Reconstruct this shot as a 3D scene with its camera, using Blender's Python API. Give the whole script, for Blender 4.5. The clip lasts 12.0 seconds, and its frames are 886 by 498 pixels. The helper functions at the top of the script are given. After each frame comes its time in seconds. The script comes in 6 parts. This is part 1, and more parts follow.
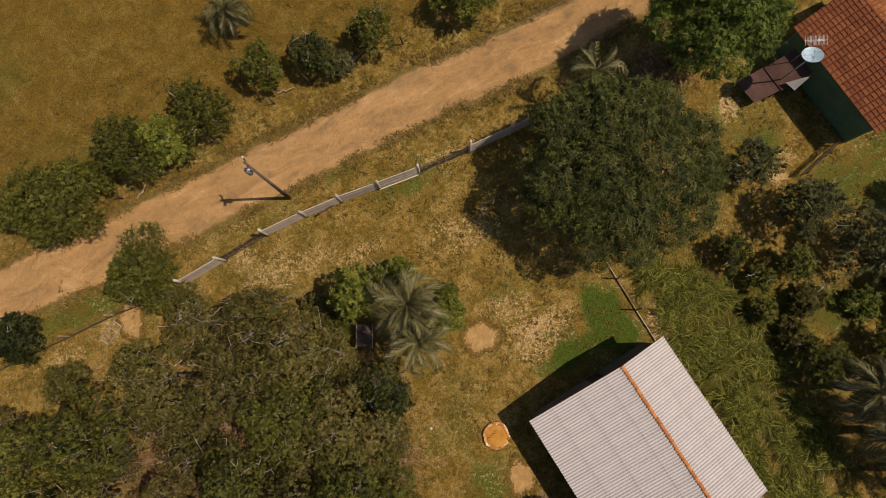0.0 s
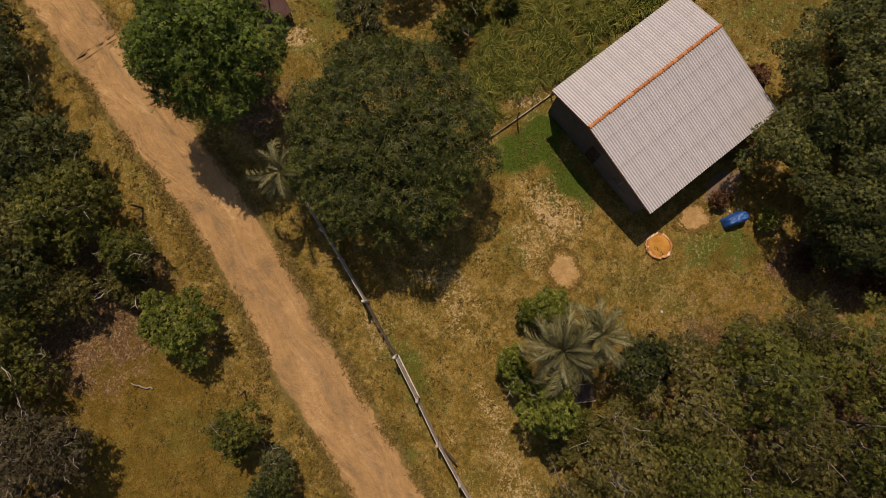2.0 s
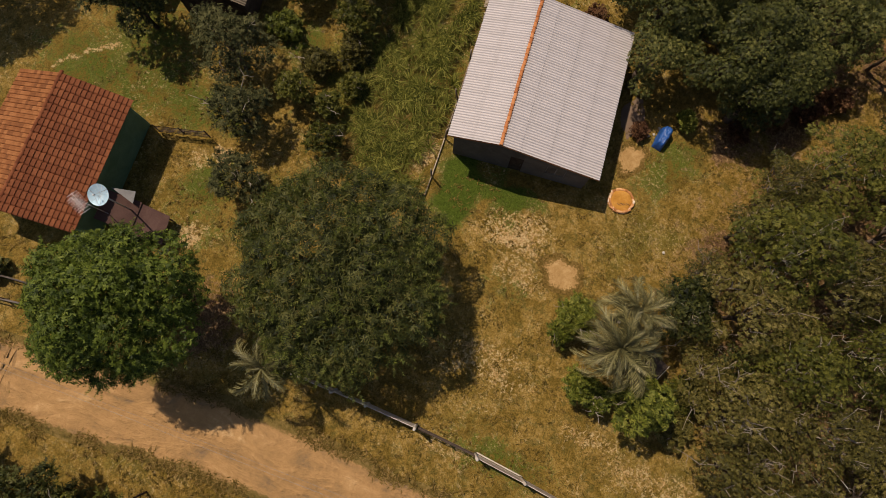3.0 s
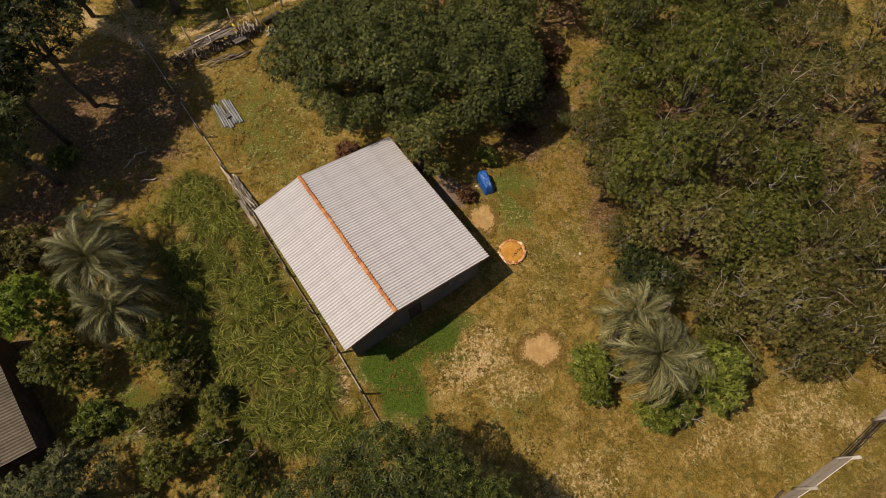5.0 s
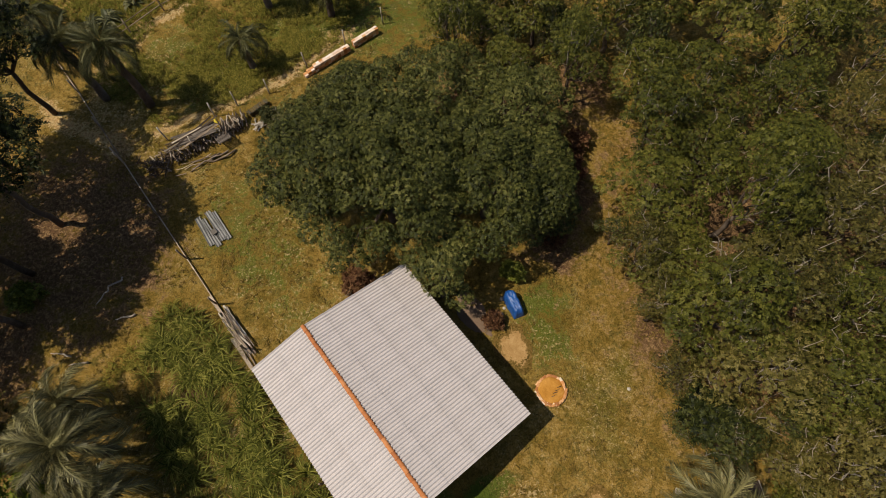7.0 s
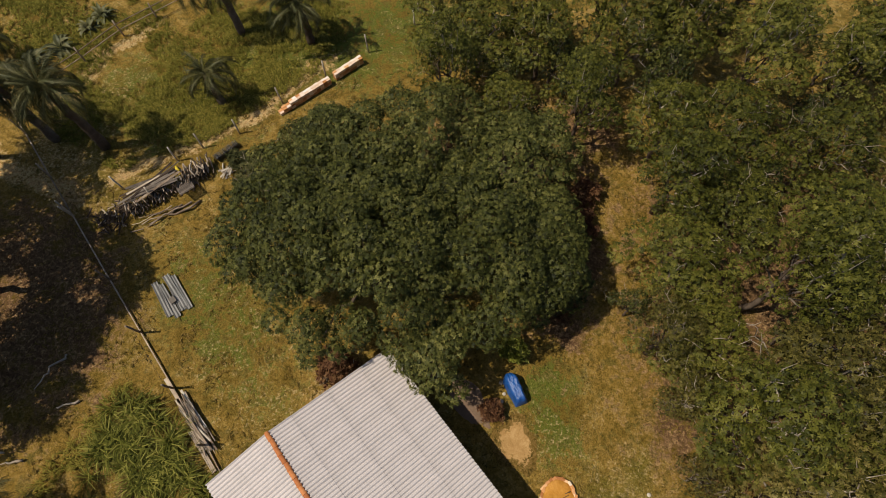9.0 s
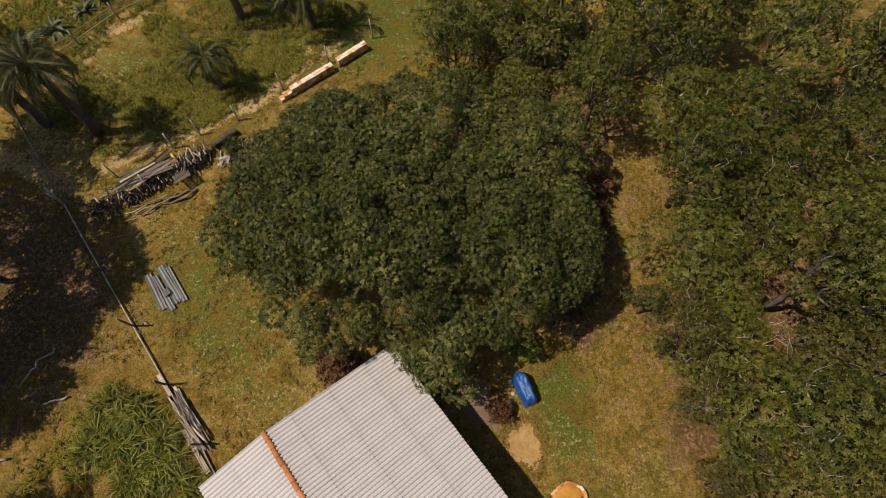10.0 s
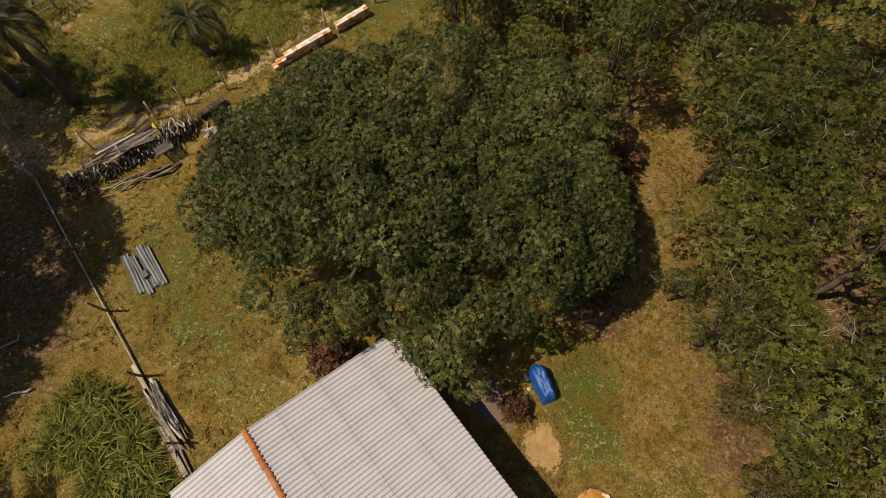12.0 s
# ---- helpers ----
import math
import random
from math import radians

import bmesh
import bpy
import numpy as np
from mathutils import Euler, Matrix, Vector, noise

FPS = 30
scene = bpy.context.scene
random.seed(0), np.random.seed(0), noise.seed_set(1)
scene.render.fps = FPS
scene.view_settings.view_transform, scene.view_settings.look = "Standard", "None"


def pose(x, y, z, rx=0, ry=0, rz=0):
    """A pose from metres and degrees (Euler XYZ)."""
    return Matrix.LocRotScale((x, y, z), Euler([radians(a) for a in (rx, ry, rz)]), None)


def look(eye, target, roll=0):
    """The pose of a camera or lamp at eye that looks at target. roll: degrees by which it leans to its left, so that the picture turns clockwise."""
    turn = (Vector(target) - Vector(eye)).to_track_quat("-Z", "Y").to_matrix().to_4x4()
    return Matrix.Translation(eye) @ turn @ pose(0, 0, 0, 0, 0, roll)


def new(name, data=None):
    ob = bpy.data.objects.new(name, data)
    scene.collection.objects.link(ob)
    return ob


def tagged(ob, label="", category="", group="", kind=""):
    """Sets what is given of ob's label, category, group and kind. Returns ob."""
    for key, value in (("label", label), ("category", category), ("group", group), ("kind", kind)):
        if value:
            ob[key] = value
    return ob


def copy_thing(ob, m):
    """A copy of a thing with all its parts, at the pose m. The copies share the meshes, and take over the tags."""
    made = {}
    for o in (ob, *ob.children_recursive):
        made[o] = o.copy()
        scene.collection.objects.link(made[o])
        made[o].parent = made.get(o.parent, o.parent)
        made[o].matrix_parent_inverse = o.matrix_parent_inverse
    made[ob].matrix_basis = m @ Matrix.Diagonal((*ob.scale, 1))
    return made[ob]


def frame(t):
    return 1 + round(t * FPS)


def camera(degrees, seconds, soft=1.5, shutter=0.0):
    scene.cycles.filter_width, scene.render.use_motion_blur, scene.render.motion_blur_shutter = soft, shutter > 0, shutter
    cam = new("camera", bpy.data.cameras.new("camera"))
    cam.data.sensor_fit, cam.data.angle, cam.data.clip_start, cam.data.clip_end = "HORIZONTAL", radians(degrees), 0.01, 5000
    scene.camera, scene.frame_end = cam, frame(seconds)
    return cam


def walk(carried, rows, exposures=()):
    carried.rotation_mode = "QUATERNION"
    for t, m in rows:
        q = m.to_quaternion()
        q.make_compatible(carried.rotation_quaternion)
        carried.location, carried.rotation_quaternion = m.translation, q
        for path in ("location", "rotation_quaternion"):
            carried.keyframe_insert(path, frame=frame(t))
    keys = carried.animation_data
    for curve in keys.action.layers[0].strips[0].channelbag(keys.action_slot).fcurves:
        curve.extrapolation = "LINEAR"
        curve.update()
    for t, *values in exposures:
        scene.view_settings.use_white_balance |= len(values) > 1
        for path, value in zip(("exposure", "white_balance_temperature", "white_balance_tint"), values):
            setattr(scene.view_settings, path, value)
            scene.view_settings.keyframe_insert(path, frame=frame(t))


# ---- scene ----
# camera: a drone that climbs, turns and then sinks over the yard
cam = camera(79.9, 12.0, soft=0.9)
PATH = [
    (0, 1.027, 1.209, 37.325, 8.211, 0.73, 4.185),
    (0.5, 0.176, 3.305, 36.91, 7.773, 0.298, -17.602),
    (1, -0.31, 5.554, 36.486, 7.413, -0.271, -40.564),
    (1.5, 0.008, 7.493, 35.907, 6.926, -0.253, -66.026),
    (2, 1.007, 9.033, 35.537, 6.359, -0.366, -91.891),
    (2.5, 2.477, 10.264, 34.904, 8.33, -0.946, -111.364),
    (3, 3.837, 10.475, 34.357, 12.015, -0.667, -127.591),
    (3.5, 5.301, 10.288, 33.796, 16.935, -0.554, -142.393),
    (3.7, 5.577, 10.216, 33.439, 20.14, -0.275, -147.543),
    (4.1, 6.562, 10.052, 32.87, 23.402, 0.611, -159.192),
    (4.5, 7.503, 9.692, 32.293, 24.699, 1.07, -170.12),
    (4.9, 8.366, 8.887, 31.828, 24.93, 1.097, -178.341),
    (5.3, 9.115, 7.388, 31.595, 24.842, 1.009, 178.163),
    (5.5, 9.532, 6.51, 31.528, 24.816, 1.008, 177.822),
    (6, 10.305, 4.013, 31.462, 24.775, 1.09, 177.366),
    (6.5, 10.613, 1.505, 31.367, 24.849, 1.135, 177.414),
    (7, 10.449, -0.767, 31.024, 24.935, 1.223, 177.438),
    (7.5, 10.092, -2.842, 30.568, 24.805, 1.26, 177.482),
    (7.7, 9.955, -3.538, 30.323, 24.869, 1.263, 177.415),
    (8.1, 9.759, -4.92, 29.924, 24.743, 1.256, 177.372),
    (8.5, 9.712, -5.907, 29.512, 24.512, 1.203, 177.316),
    (8.9, 9.777, -6.514, 29.064, 24.282, 1.119, 177.316),
    (9.3, 9.917, -6.754, 28.556, 24.161, 1.024, 177.439),
    (9.5, 10.023, -6.842, 28.358, 24.064, 0.897, 177.5),
    (10, 10.207, -6.862, 27.601, 24.103, 0.858, 177.803),
    (10.5, 10.181, -7.013, 26.752, 23.961, 1.219, 177.963),
    (11, 10.224, -7.081, 25.972, 23.995, 1.343, 178.112),
    (11.5, 10.328, -7.144, 25.228, 24.078, 1.266, 178.292),
    (12, 10.356, -7.178, 24.472, 23.988, 1.261, 178.294),
]
# the picture's brightness and white balance drift a little on the way
EXPOSURES = [(0, -0.08, 6720, 15), (0.5, -0.17, 6750, 16), (1.5, -0.19, 6750, 17), (2, -0.18, 6750, 17), (2.5, -0.10, 6750, 17), (3.5, 0.0, 6720, 16),
             (5.5, 0.10, 6500, 10), (6.5, 0.04, 6500, 10), (7.5, 0.0, 6500, 10), (9.5, 0.08, 6500, 10), (12, 0.05, 6500, 10)]
walk(cam, [(t, pose(x, y, z, rx, ry, rz)) for t, x, y, z, rx, ry, rz in PATH], EXPOSURES)

# ---- light: high sun in a clear sky ----
SUN = Vector((5.12, 0.56, 8.68)).normalized()
world = bpy.data.worlds.new("sky")
scene.world = world
world.use_nodes = True
wn = world.node_tree
sky = wn.nodes.new("ShaderNodeTexSky")
sky.sky_type, sky.sun_disc = "NISHITA", False
sky.sun_elevation, sky.sun_rotation = math.asin(SUN.z), math.atan2(SUN.x, SUN.y)
wn.links.new(sky.outputs[0], wn.nodes["Background"].inputs[0])
wn.nodes["Background"].inputs[1].default_value = 0.082
sun = new("sun", bpy.data.lights.new("sun", "SUN"))
sun.data.energy, sun.data.angle, sun.data.color = 4.1, radians(0.5), (1.0, 0.92, 0.78)
sun.matrix_world = look((SUN * 60)[:], (0, 0, 0))


# ---- materials ----
def nodes(name):
    m = bpy.data.materials.new(name)
    m.use_nodes = True
    return m, m.node_tree, m.node_tree.nodes["Principled BSDF"]


def link(nt, a, b):
    nt.links.new(a, b)


def noise_node(nt, vec, scale, detail=4, rough=0.6, distort=0.0):
    n = nt.nodes.new("ShaderNodeTexNoise")
    n.inputs["Scale"].default_value, n.inputs["Detail"].default_value = scale, detail
    n.inputs["Roughness"].default_value, n.inputs["Distortion"].default_value = rough, distort
    if vec is not None:
        link(nt, vec, n.inputs["Vector"])
    return n.outputs["Fac"]


def math_node(nt, op, a, b=None, clamp=False):
    n = nt.nodes.new("ShaderNodeMath")
    n.operation, n.use_clamp = op, clamp
    for k, v in ((0, a), (1, b)):
        if v is None:
            continue
        if isinstance(v, (int, float)):
            n.inputs[k].default_value = v
        else:
            link(nt, v, n.inputs[k])
    return n.outputs[0]


def ramp_node(nt, fac, stops):
    r = nt.nodes.new("ShaderNodeValToRGB")
    while len(r.color_ramp.elements) < len(stops):
        r.color_ramp.elements.new(0.5)
    for e, (p, c) in zip(r.color_ramp.elements, stops):
        e.position, e.color = p, (*c, 1)
    link(nt, fac, r.inputs[0])
    return r.outputs[0]


def step_node(nt, fac, lo, hi):
    n = nt.nodes.new("ShaderNodeMapRange")
    n.interpolation_type = "SMOOTHSTEP"
    n.inputs["From Min"].default_value, n.inputs["From Max"].default_value = lo, hi
    link(nt, fac, n.inputs["Value"])
    return n.outputs[0]


def mix_node(nt, fac, a, b, kind="MIX"):
    n = nt.nodes.new("ShaderNodeMix")
    n.data_type, n.blend_type = "RGBA", kind
    for sock, v in ((n.inputs[0], fac), (n.inputs[6], a), (n.inputs[7], b)):
        if isinstance(v, (int, float)):
            sock.default_value = v
        elif isinstance(v, tuple):
            sock.default_value = (*v, 1)
        else:
            link(nt, v, sock)
    return n.outputs[2]


def bump_node(nt, bsdf, height, strength, dist):
    b = nt.nodes.new("ShaderNodeBump")
    b.inputs["Strength"].default_value, b.inputs["Distance"].default_value = strength, dist
    link(nt, height, b.inputs["Height"])
    link(nt, b.outputs[0], bsdf.inputs["Normal"])


def surface(name, stops, scale=1.0, fine=25.0, rough=0.85, metal=0.0, bump=0.3, dist=0.02, vary=0.25, spec=0.12):
    """A weathered surface: broad stains, fine grain, relief, and a shift of tone from piece to piece."""
    m, nt, p = nodes(name)
    tex = nt.nodes.new("ShaderNodeTexCoord").outputs["Object"]
    broad, grain = noise_node(nt, tex, scale, 5, 0.65, 0.4), noise_node(nt, tex, fine, 4, 0.7)
    info = nt.nodes.new("ShaderNodeObjectInfo").outputs["Random"]
    f = math_node(nt, "ADD", math_node(nt, "MULTIPLY", broad, 0.65), math_node(nt, "MULTIPLY", grain, 0.35))
    f = math_node(nt, "ADD", f, math_node(nt, "MULTIPLY", math_node(nt, "SUBTRACT", info, 0.5), vary))
    link(nt, ramp_node(nt, f, stops), p.inputs["Base Color"])
    p.inputs["Roughness"].default_value, p.inputs["Metallic"].default_value = rough, metal
    p.inputs["Specular IOR Level"].default_value = spec
    bump_node(nt, p, grain, bump, dist)
    return m


def foliage(name, stops, through_light=0.25, rough=0.7, spec=0.12):
    """Leaves: a tone for each leaf, broader drifts of tone over the crown, and some light let through."""
    m, nt, p = nodes(name)
    geo = nt.nodes.new("ShaderNodeNewGeometry")
    tex = nt.nodes.new("ShaderNodeTexCoord").outputs["Object"]
    f = math_node(nt, "ADD", math_node(nt, "MULTIPLY", geo.outputs["Random Per Island"], 0.62),
                  math_node(nt, "MULTIPLY", noise_node(nt, tex, 0.55, 3), 0.5))
    info = nt.nodes.new("ShaderNodeObjectInfo").outputs["Random"]
    f = math_node(nt, "ADD", f, math_node(nt, "MULTIPLY", math_node(nt, "SUBTRACT", info, 0.5), 0.28))
    col = ramp_node(nt, f, stops)
    link(nt, col, p.inputs["Base Color"])
    p.inputs["Roughness"].default_value, p.inputs["Specular IOR Level"].default_value = rough, spec
    tr = nt.nodes.new("ShaderNodeBsdfTranslucent")
    link(nt, col, tr.inputs[0])
    mx = nt.nodes.new("ShaderNodeMixShader")
    mx.inputs[0].default_value = through_light
    link(nt, p.outputs[0], mx.inputs[1])
    link(nt, tr.outputs[0], mx.inputs[2])
    link(nt, mx.outputs[0], nt.nodes["Material Output"].inputs[0])
    return m


def ground_material():
    """Dry pasture: straw, olive and green grass, bare soil, leaf litter and pale litter, after the sheet's cover values."""
    m, nt, p = nodes("dry_pasture")
    tex = nt.nodes.new("ShaderNodeTexCoord").outputs["Object"]
    cover = nt.nodes.new("ShaderNodeAttribute")
    cover.attribute_name = "cover"
    sep = nt.nodes.new("ShaderNodeSeparateColor")
    link(nt, cover.outputs["Color"], sep.inputs[0])
    lush, bare, litter, field = sep.outputs[0], sep.outputs[1], sep.outputs[2], cover.outputs["Alpha"]
    big, mid = noise_node(nt, tex, 0.12, 4, 0.6, 0.6), noise_node(nt, tex, 0.75, 5, 0.7, 0.5)
    fine, tiny = noise_node(nt, tex, 4.0, 6, 0.8, 0.6), noise_node(nt, tex, 26.0, 3, 0.7)
    g = math_node(nt, "ADD", math_node(nt, "MULTIPLY", mid, 0.55), math_node(nt, "MULTIPLY", fine, 0.5))
    straw = ramp_node(nt, g, [(0.36, (0.062, 0.037, 0.006)), (0.46, (0.112, 0.068, 0.013)), (0.53, (0.168, 0.099, 0.022)), (0.60, (0.232, 0.138, 0.040)), (0.70, (0.38, 0.225, 0.09))])
    pasture = ramp_node(nt, g, [(0.34, (0.066, 0.040, 0.006)), (0.5, (0.105, 0.060, 0.010)), (0.60, (0.145, 0.081, 0.015)), (0.74, (0.22, 0.13, 0.036))])
    col = mix_node(nt, field, straw, pasture)
    green = ramp_node(nt, g, [(0.3, (0.022, 0.034, 0.004)), (0.5, (0.052, 0.064, 0.009)), (0.7, (0.12, 0.106, 0.02))])
    gm = step_node(nt, math_node(nt, "ADD", lush, math_node(nt, "MULTIPLY", math_node(nt, "SUBTRACT", g, 0.52), 4.5)), 0.3, 0.7)
    col = mix_node(nt, gm, col, green)
    # drifts of greener grass everywhere
    dm = step_node(nt, math_node(nt, "ADD", big, math_node(nt, "MULTIPLY", math_node(nt, "SUBTRACT", fine, 0.5), 0.5)), 0.52, 0.72)
    col = mix_node(nt, math_node(nt, "MULTIPLY", dm, 0.5), col, green)
    # olive blotches and pale dead tufts
    blot = noise_node(nt, tex, 1.5, 5, 0.75, 0.8)
    col = mix_node(nt, math_node(nt, "MULTIPLY", step_node(nt, blot, 0.50, 0.60), math_node(nt, "SUBTRACT", 0.68, math_node(nt, "MULTIPLY", field, 0.4))), col, ramp_node(nt, fine, [(0.35, (0.045, 0.036, 0.008)), (0.65, (0.11, 0.082, 0.020))]))
    fleck = noise_node(nt, tex, 5.5, 4, 0.7, 0.9)
    where = step_node(nt, math_node(nt, "ADD", mid, math_node(nt, "MULTIPLY", math_node(nt, "SUBTRACT", big, 0.5), 0.8)), 0.44, 0.62)
    col = mix_node(nt, math_node(nt, "MULTIPLY", math_node(nt, "MULTIPLY", step_node(nt, fleck, 0.54, 0.63), where), math_node(nt, "SUBTRACT", 0.7, math_node(nt, "MULTIPLY", field, 0.55))), col, (0.33, 0.225, 0.115))
    soil = ramp_node(nt, math_node(nt, "ADD", math_node(nt, "MULTIPLY", mid, 0.5), math_node(nt, "MULTIPLY", tiny, 0.5)), [(0.3, (0.22, 0.125, 0.052)), (0.6, (0.36, 0.215, 0.10))])
    sm = step_node(nt, math_node(nt, "ADD", bare, math_node(nt, "MULTIPLY", math_node(nt, "SUBTRACT", math_node(nt, "ADD", math_node(nt, "MULTIPLY", mid, 0.3), math_node(nt, "MULTIPLY", noise_node(nt, tex, 7.0, 5, 0.75, 0.4), 0.7)), 0.5), 3.4)), 0.5, 0.85)
    col = mix_node(nt, sm, col, soil)
    # pale dry specks about the bare places
    speck = step_node(nt, math_node(nt, "ADD", noise_node(nt, tex, 4.2, 4, 0.65, 0.6), math_node(nt, "MULTIPLY", math_node(nt, "SUBTRACT", bare, 0.5), 0.22)), 0.53, 0.60)
    col = mix_node(nt, math_node(nt, "MULTIPLY", math_node(nt, "MULTIPLY", speck, step_node(nt, bare, 0.08, 0.5)), 0.75), col, ramp_node(nt, tiny, [(0.35, (0.28, 0.18, 0.08)), (0.6, (0.42, 0.30, 0.16))]))
    # close green turf where the soil stays damp
    turf = ramp_node(nt, math_node(nt, "ADD", math_node(nt, "MULTIPLY", fine, 0.6), math_node(nt, "MULTIPLY", tiny, 0.4)), [(0.36, (0.018, 0.030, 0.003)), (0.5, (0.044, 0.060, 0.007)), (0.66, (0.085, 0.090, 0.015))])
    col = mix_node(nt, step_node(nt, math_node(nt, "ADD", lush, math_node(nt, "MULTIPLY", math_node(nt, "SUBTRACT", fine, 0.5), 0.9)), 0.62, 0.86), col, turf)
    dead = ramp_node(nt, fine, [(0.3, (0.042, 0.020, 0.011)), (0.5, (0.095, 0.050, 0.025)), (0.62, (0.23, 0.135, 0.065))])
    lm = step_node(nt, math_node(nt, "ADD", litter, math_node(nt, "MULTIPLY", math_node(nt, "SUBTRACT", g, 0.52), 3.5)), 0.35, 0.75)
    col = mix_node(nt, lm, col, dead)
    grain = noise_node(nt, tex, 11.0, 4, 0.8, 0.3)
    col = mix_node(nt, 0.8, col, ramp_node(nt, grain, [(0.36, (0.30, 0.31, 0.28)), (0.5, (0.82, 0.83, 0.78)), (0.62, (1.0, 1.0, 1.0))]), "MULTIPLY")
    col = mix_node(nt, 1.0, col, (1.60, 1.65, 1.56), "MULTIPLY")
    link(nt, col, p.inputs["Base Color"])
    p.inputs["Roughness"].default_value, p.inputs["Specular IOR Level"].default_value = 0.95, 0.1
    bump_node(nt, p, math_node(nt, "ADD", fine, math_node(nt, "ADD", grain, math_node(nt, "MULTIPLY", tiny, 0.3))), 0.8, 0.08)
    return m


def road_material():
    m, nt, p = nodes("dirt_road")
    tex = nt.nodes.new("ShaderNodeTexCoord").outputs["Object"]
    at = nt.nodes.new("ShaderNodeAttribute")
    at.attribute_name = "edge"
    big, fine, tiny = noise_node(nt, tex, 0.35, 5, 0.65, 0.8), noise_node(nt, tex, 3.0, 5, 0.7, 0.5), noise_node(nt, tex, 28.0, 3, 0.7)
    # streaks worn along the wheel tracks
    run = nt.nodes.new("ShaderNodeAttribute")
    run.attribute_name = "track"
    worn = noise_node(nt, run.outputs["Vector"], 1.0, 5, 0.6, 0.9)
    f = math_node(nt, "ADD", math_node(nt, "MULTIPLY", big, 0.25), math_node(nt, "ADD", math_node(nt, "MULTIPLY", worn, 0.45), math_node(nt, "ADD", math_node(nt, "MULTIPLY", fine, 0.2), math_node(nt, "MULTIPLY", tiny, 0.1))))
    col = ramp_node(nt, f, [(0.36, (0.20, 0.13, 0.078)), (0.41, (0.28, 0.168, 0.076)), (0.46, (0.36, 0.205, 0.082)), (0.52, (0.43, 0.240, 0.094)), (0.57, (0.48, 0.275, 0.112)), (0.64, (0.60, 0.38, 0.175))])
    grass = ramp_node(nt, fine, [(0.3, (0.07, 0.055, 0.012)), (0.5, (0.17, 0.115, 0.03)), (0.7, (0.26, 0.17, 0.06))])
    em = step_node(nt, math_node(nt, "ADD", at.outputs["Fac"], math_node(nt, "MULTIPLY", math_node(nt, "SUBTRACT", math_node(nt, "ADD", math_node(nt, "MULTIPLY", big, 0.4), math_node(nt, "MULTIPLY", fine, 0.6)), 0.5), 2.4)), 0.45, 0.75)
    link(nt, mix_node(nt, em, col, grass), p.inputs["Base Color"])
    p.inputs["Roughness"].default_value, p.inputs["Specular IOR Level"].default_value = 0.95, 0.1
    bump_node(nt, p, math_node(nt, "ADD", math_node(nt, "MULTIPLY", worn, 2.6), math_node(nt, "ADD", fine, math_node(nt, "MULTIPLY", tiny, 0.4))), 0.9, 0.13)
    return m


def patch_material():
    """Sandy soil that breaks up into grass towards the rim of the patch."""
    m, nt, p = nodes("sandy_patch")
    tex = nt.nodes.new("ShaderNodeTexCoord").outputs["Object"]
    at = nt.nodes.new("ShaderNodeAttribute")
    at.attribute_name = "edge"
    big, fine, tiny = noise_node(nt, tex, 1.6, 5, 0.7, 0.6), noise_node(nt, tex, 5.0, 5, 0.75, 0.5), noise_node(nt, tex, 30.0, 3, 0.7)
    f = math_node(nt, "ADD", math_node(nt, "MULTIPLY", big, 0.6), math_node(nt, "MULTIPLY", tiny, 0.4))
    soil = ramp_node(nt, f, [(0.36, (0.27, 0.150, 0.052)), (0.5, (0.38, 0.222, 0.082)), (0.62, (0.48, 0.300, 0.125))])
    grass = ramp_node(nt, fine, [(0.36, (0.06, 0.04, 0.007)), (0.5, (0.135, 0.080, 0.018)), (0.64, (0.22, 0.132, 0.04))])
    e = math_node(nt, "ADD", at.outputs["Fac"], math_node(nt, "MULTIPLY", math_node(nt, "SUBTRACT", fine, 0.5), 3.2))
    link(nt, mix_node(nt, step_node(nt, e, 0.45, 0.6), soil, grass), p.inputs["Base Color"])
    p.inputs["Roughness"].default_value, p.inputs["Specular IOR Level"].default_value = 0.95, 0.1
    bump_node(nt, p, math_node(nt, "ADD", fine, math_node(nt, "MULTIPLY", tiny, 0.4)), 0.5, 0.05)
    return m


PATCH = patch_material()
GROUND, ROAD = ground_material(), road_material()
LEAF_DARK = foliage("dark_leaves", [(0.15, (0.0064, 0.0090, 0.0018)), (0.42, (0.0239, 0.0300, 0.0057)), (0.68, (0.0583, 0.0635, 0.0120)), (0.95, (0.1425, 0.1318, 0.0328))], 0.25, 0.55, 0.17)
LEAF_MANGO = foliage("mango_leaves", [(0.15, (0.0147, 0.0174, 0.0034)), (0.42, (0.0458, 0.0507, 0.0097)), (0.7, (0.0964, 0.0974, 0.0195)), (0.95, (0.2042, 0.1859, 0.0474))], 0.25, 0.55, 0.17)
LEAF_BRIGHT = foliage("bright_leaves", [(0.15, (0.0294, 0.0360, 0.0041)), (0.45, (0.0883, 0.1035, 0.0120)), (0.72, (0.1697, 0.1753, 0.0229)), (0.95, (0.2829, 0.2698, 0.0468))], 0.25, 0.55, 0.17)
LEAF_FRESH = foliage("fresh_green_leaves", [(0.15, (0.0260, 0.0400, 0.0040)), (0.45, (0.0820, 0.1120, 0.0120)), (0.72, (0.1650, 0.1950, 0.0240)), (0.95, (0.2900, 0.3050, 0.0500))], 0.25, 0.55, 0.17)
LEAF_SCRUB = foliage("scrub_leaves", [(0.15, (0.0239, 0.0211, 0.0039)), (0.42, (0.0645, 0.0563, 0.0095)), (0.7, (0.1228, 0.1018, 0.0207)), (0.95, (0.2245, 0.1764, 0.0474))], 0.25, 0.55, 0.17)
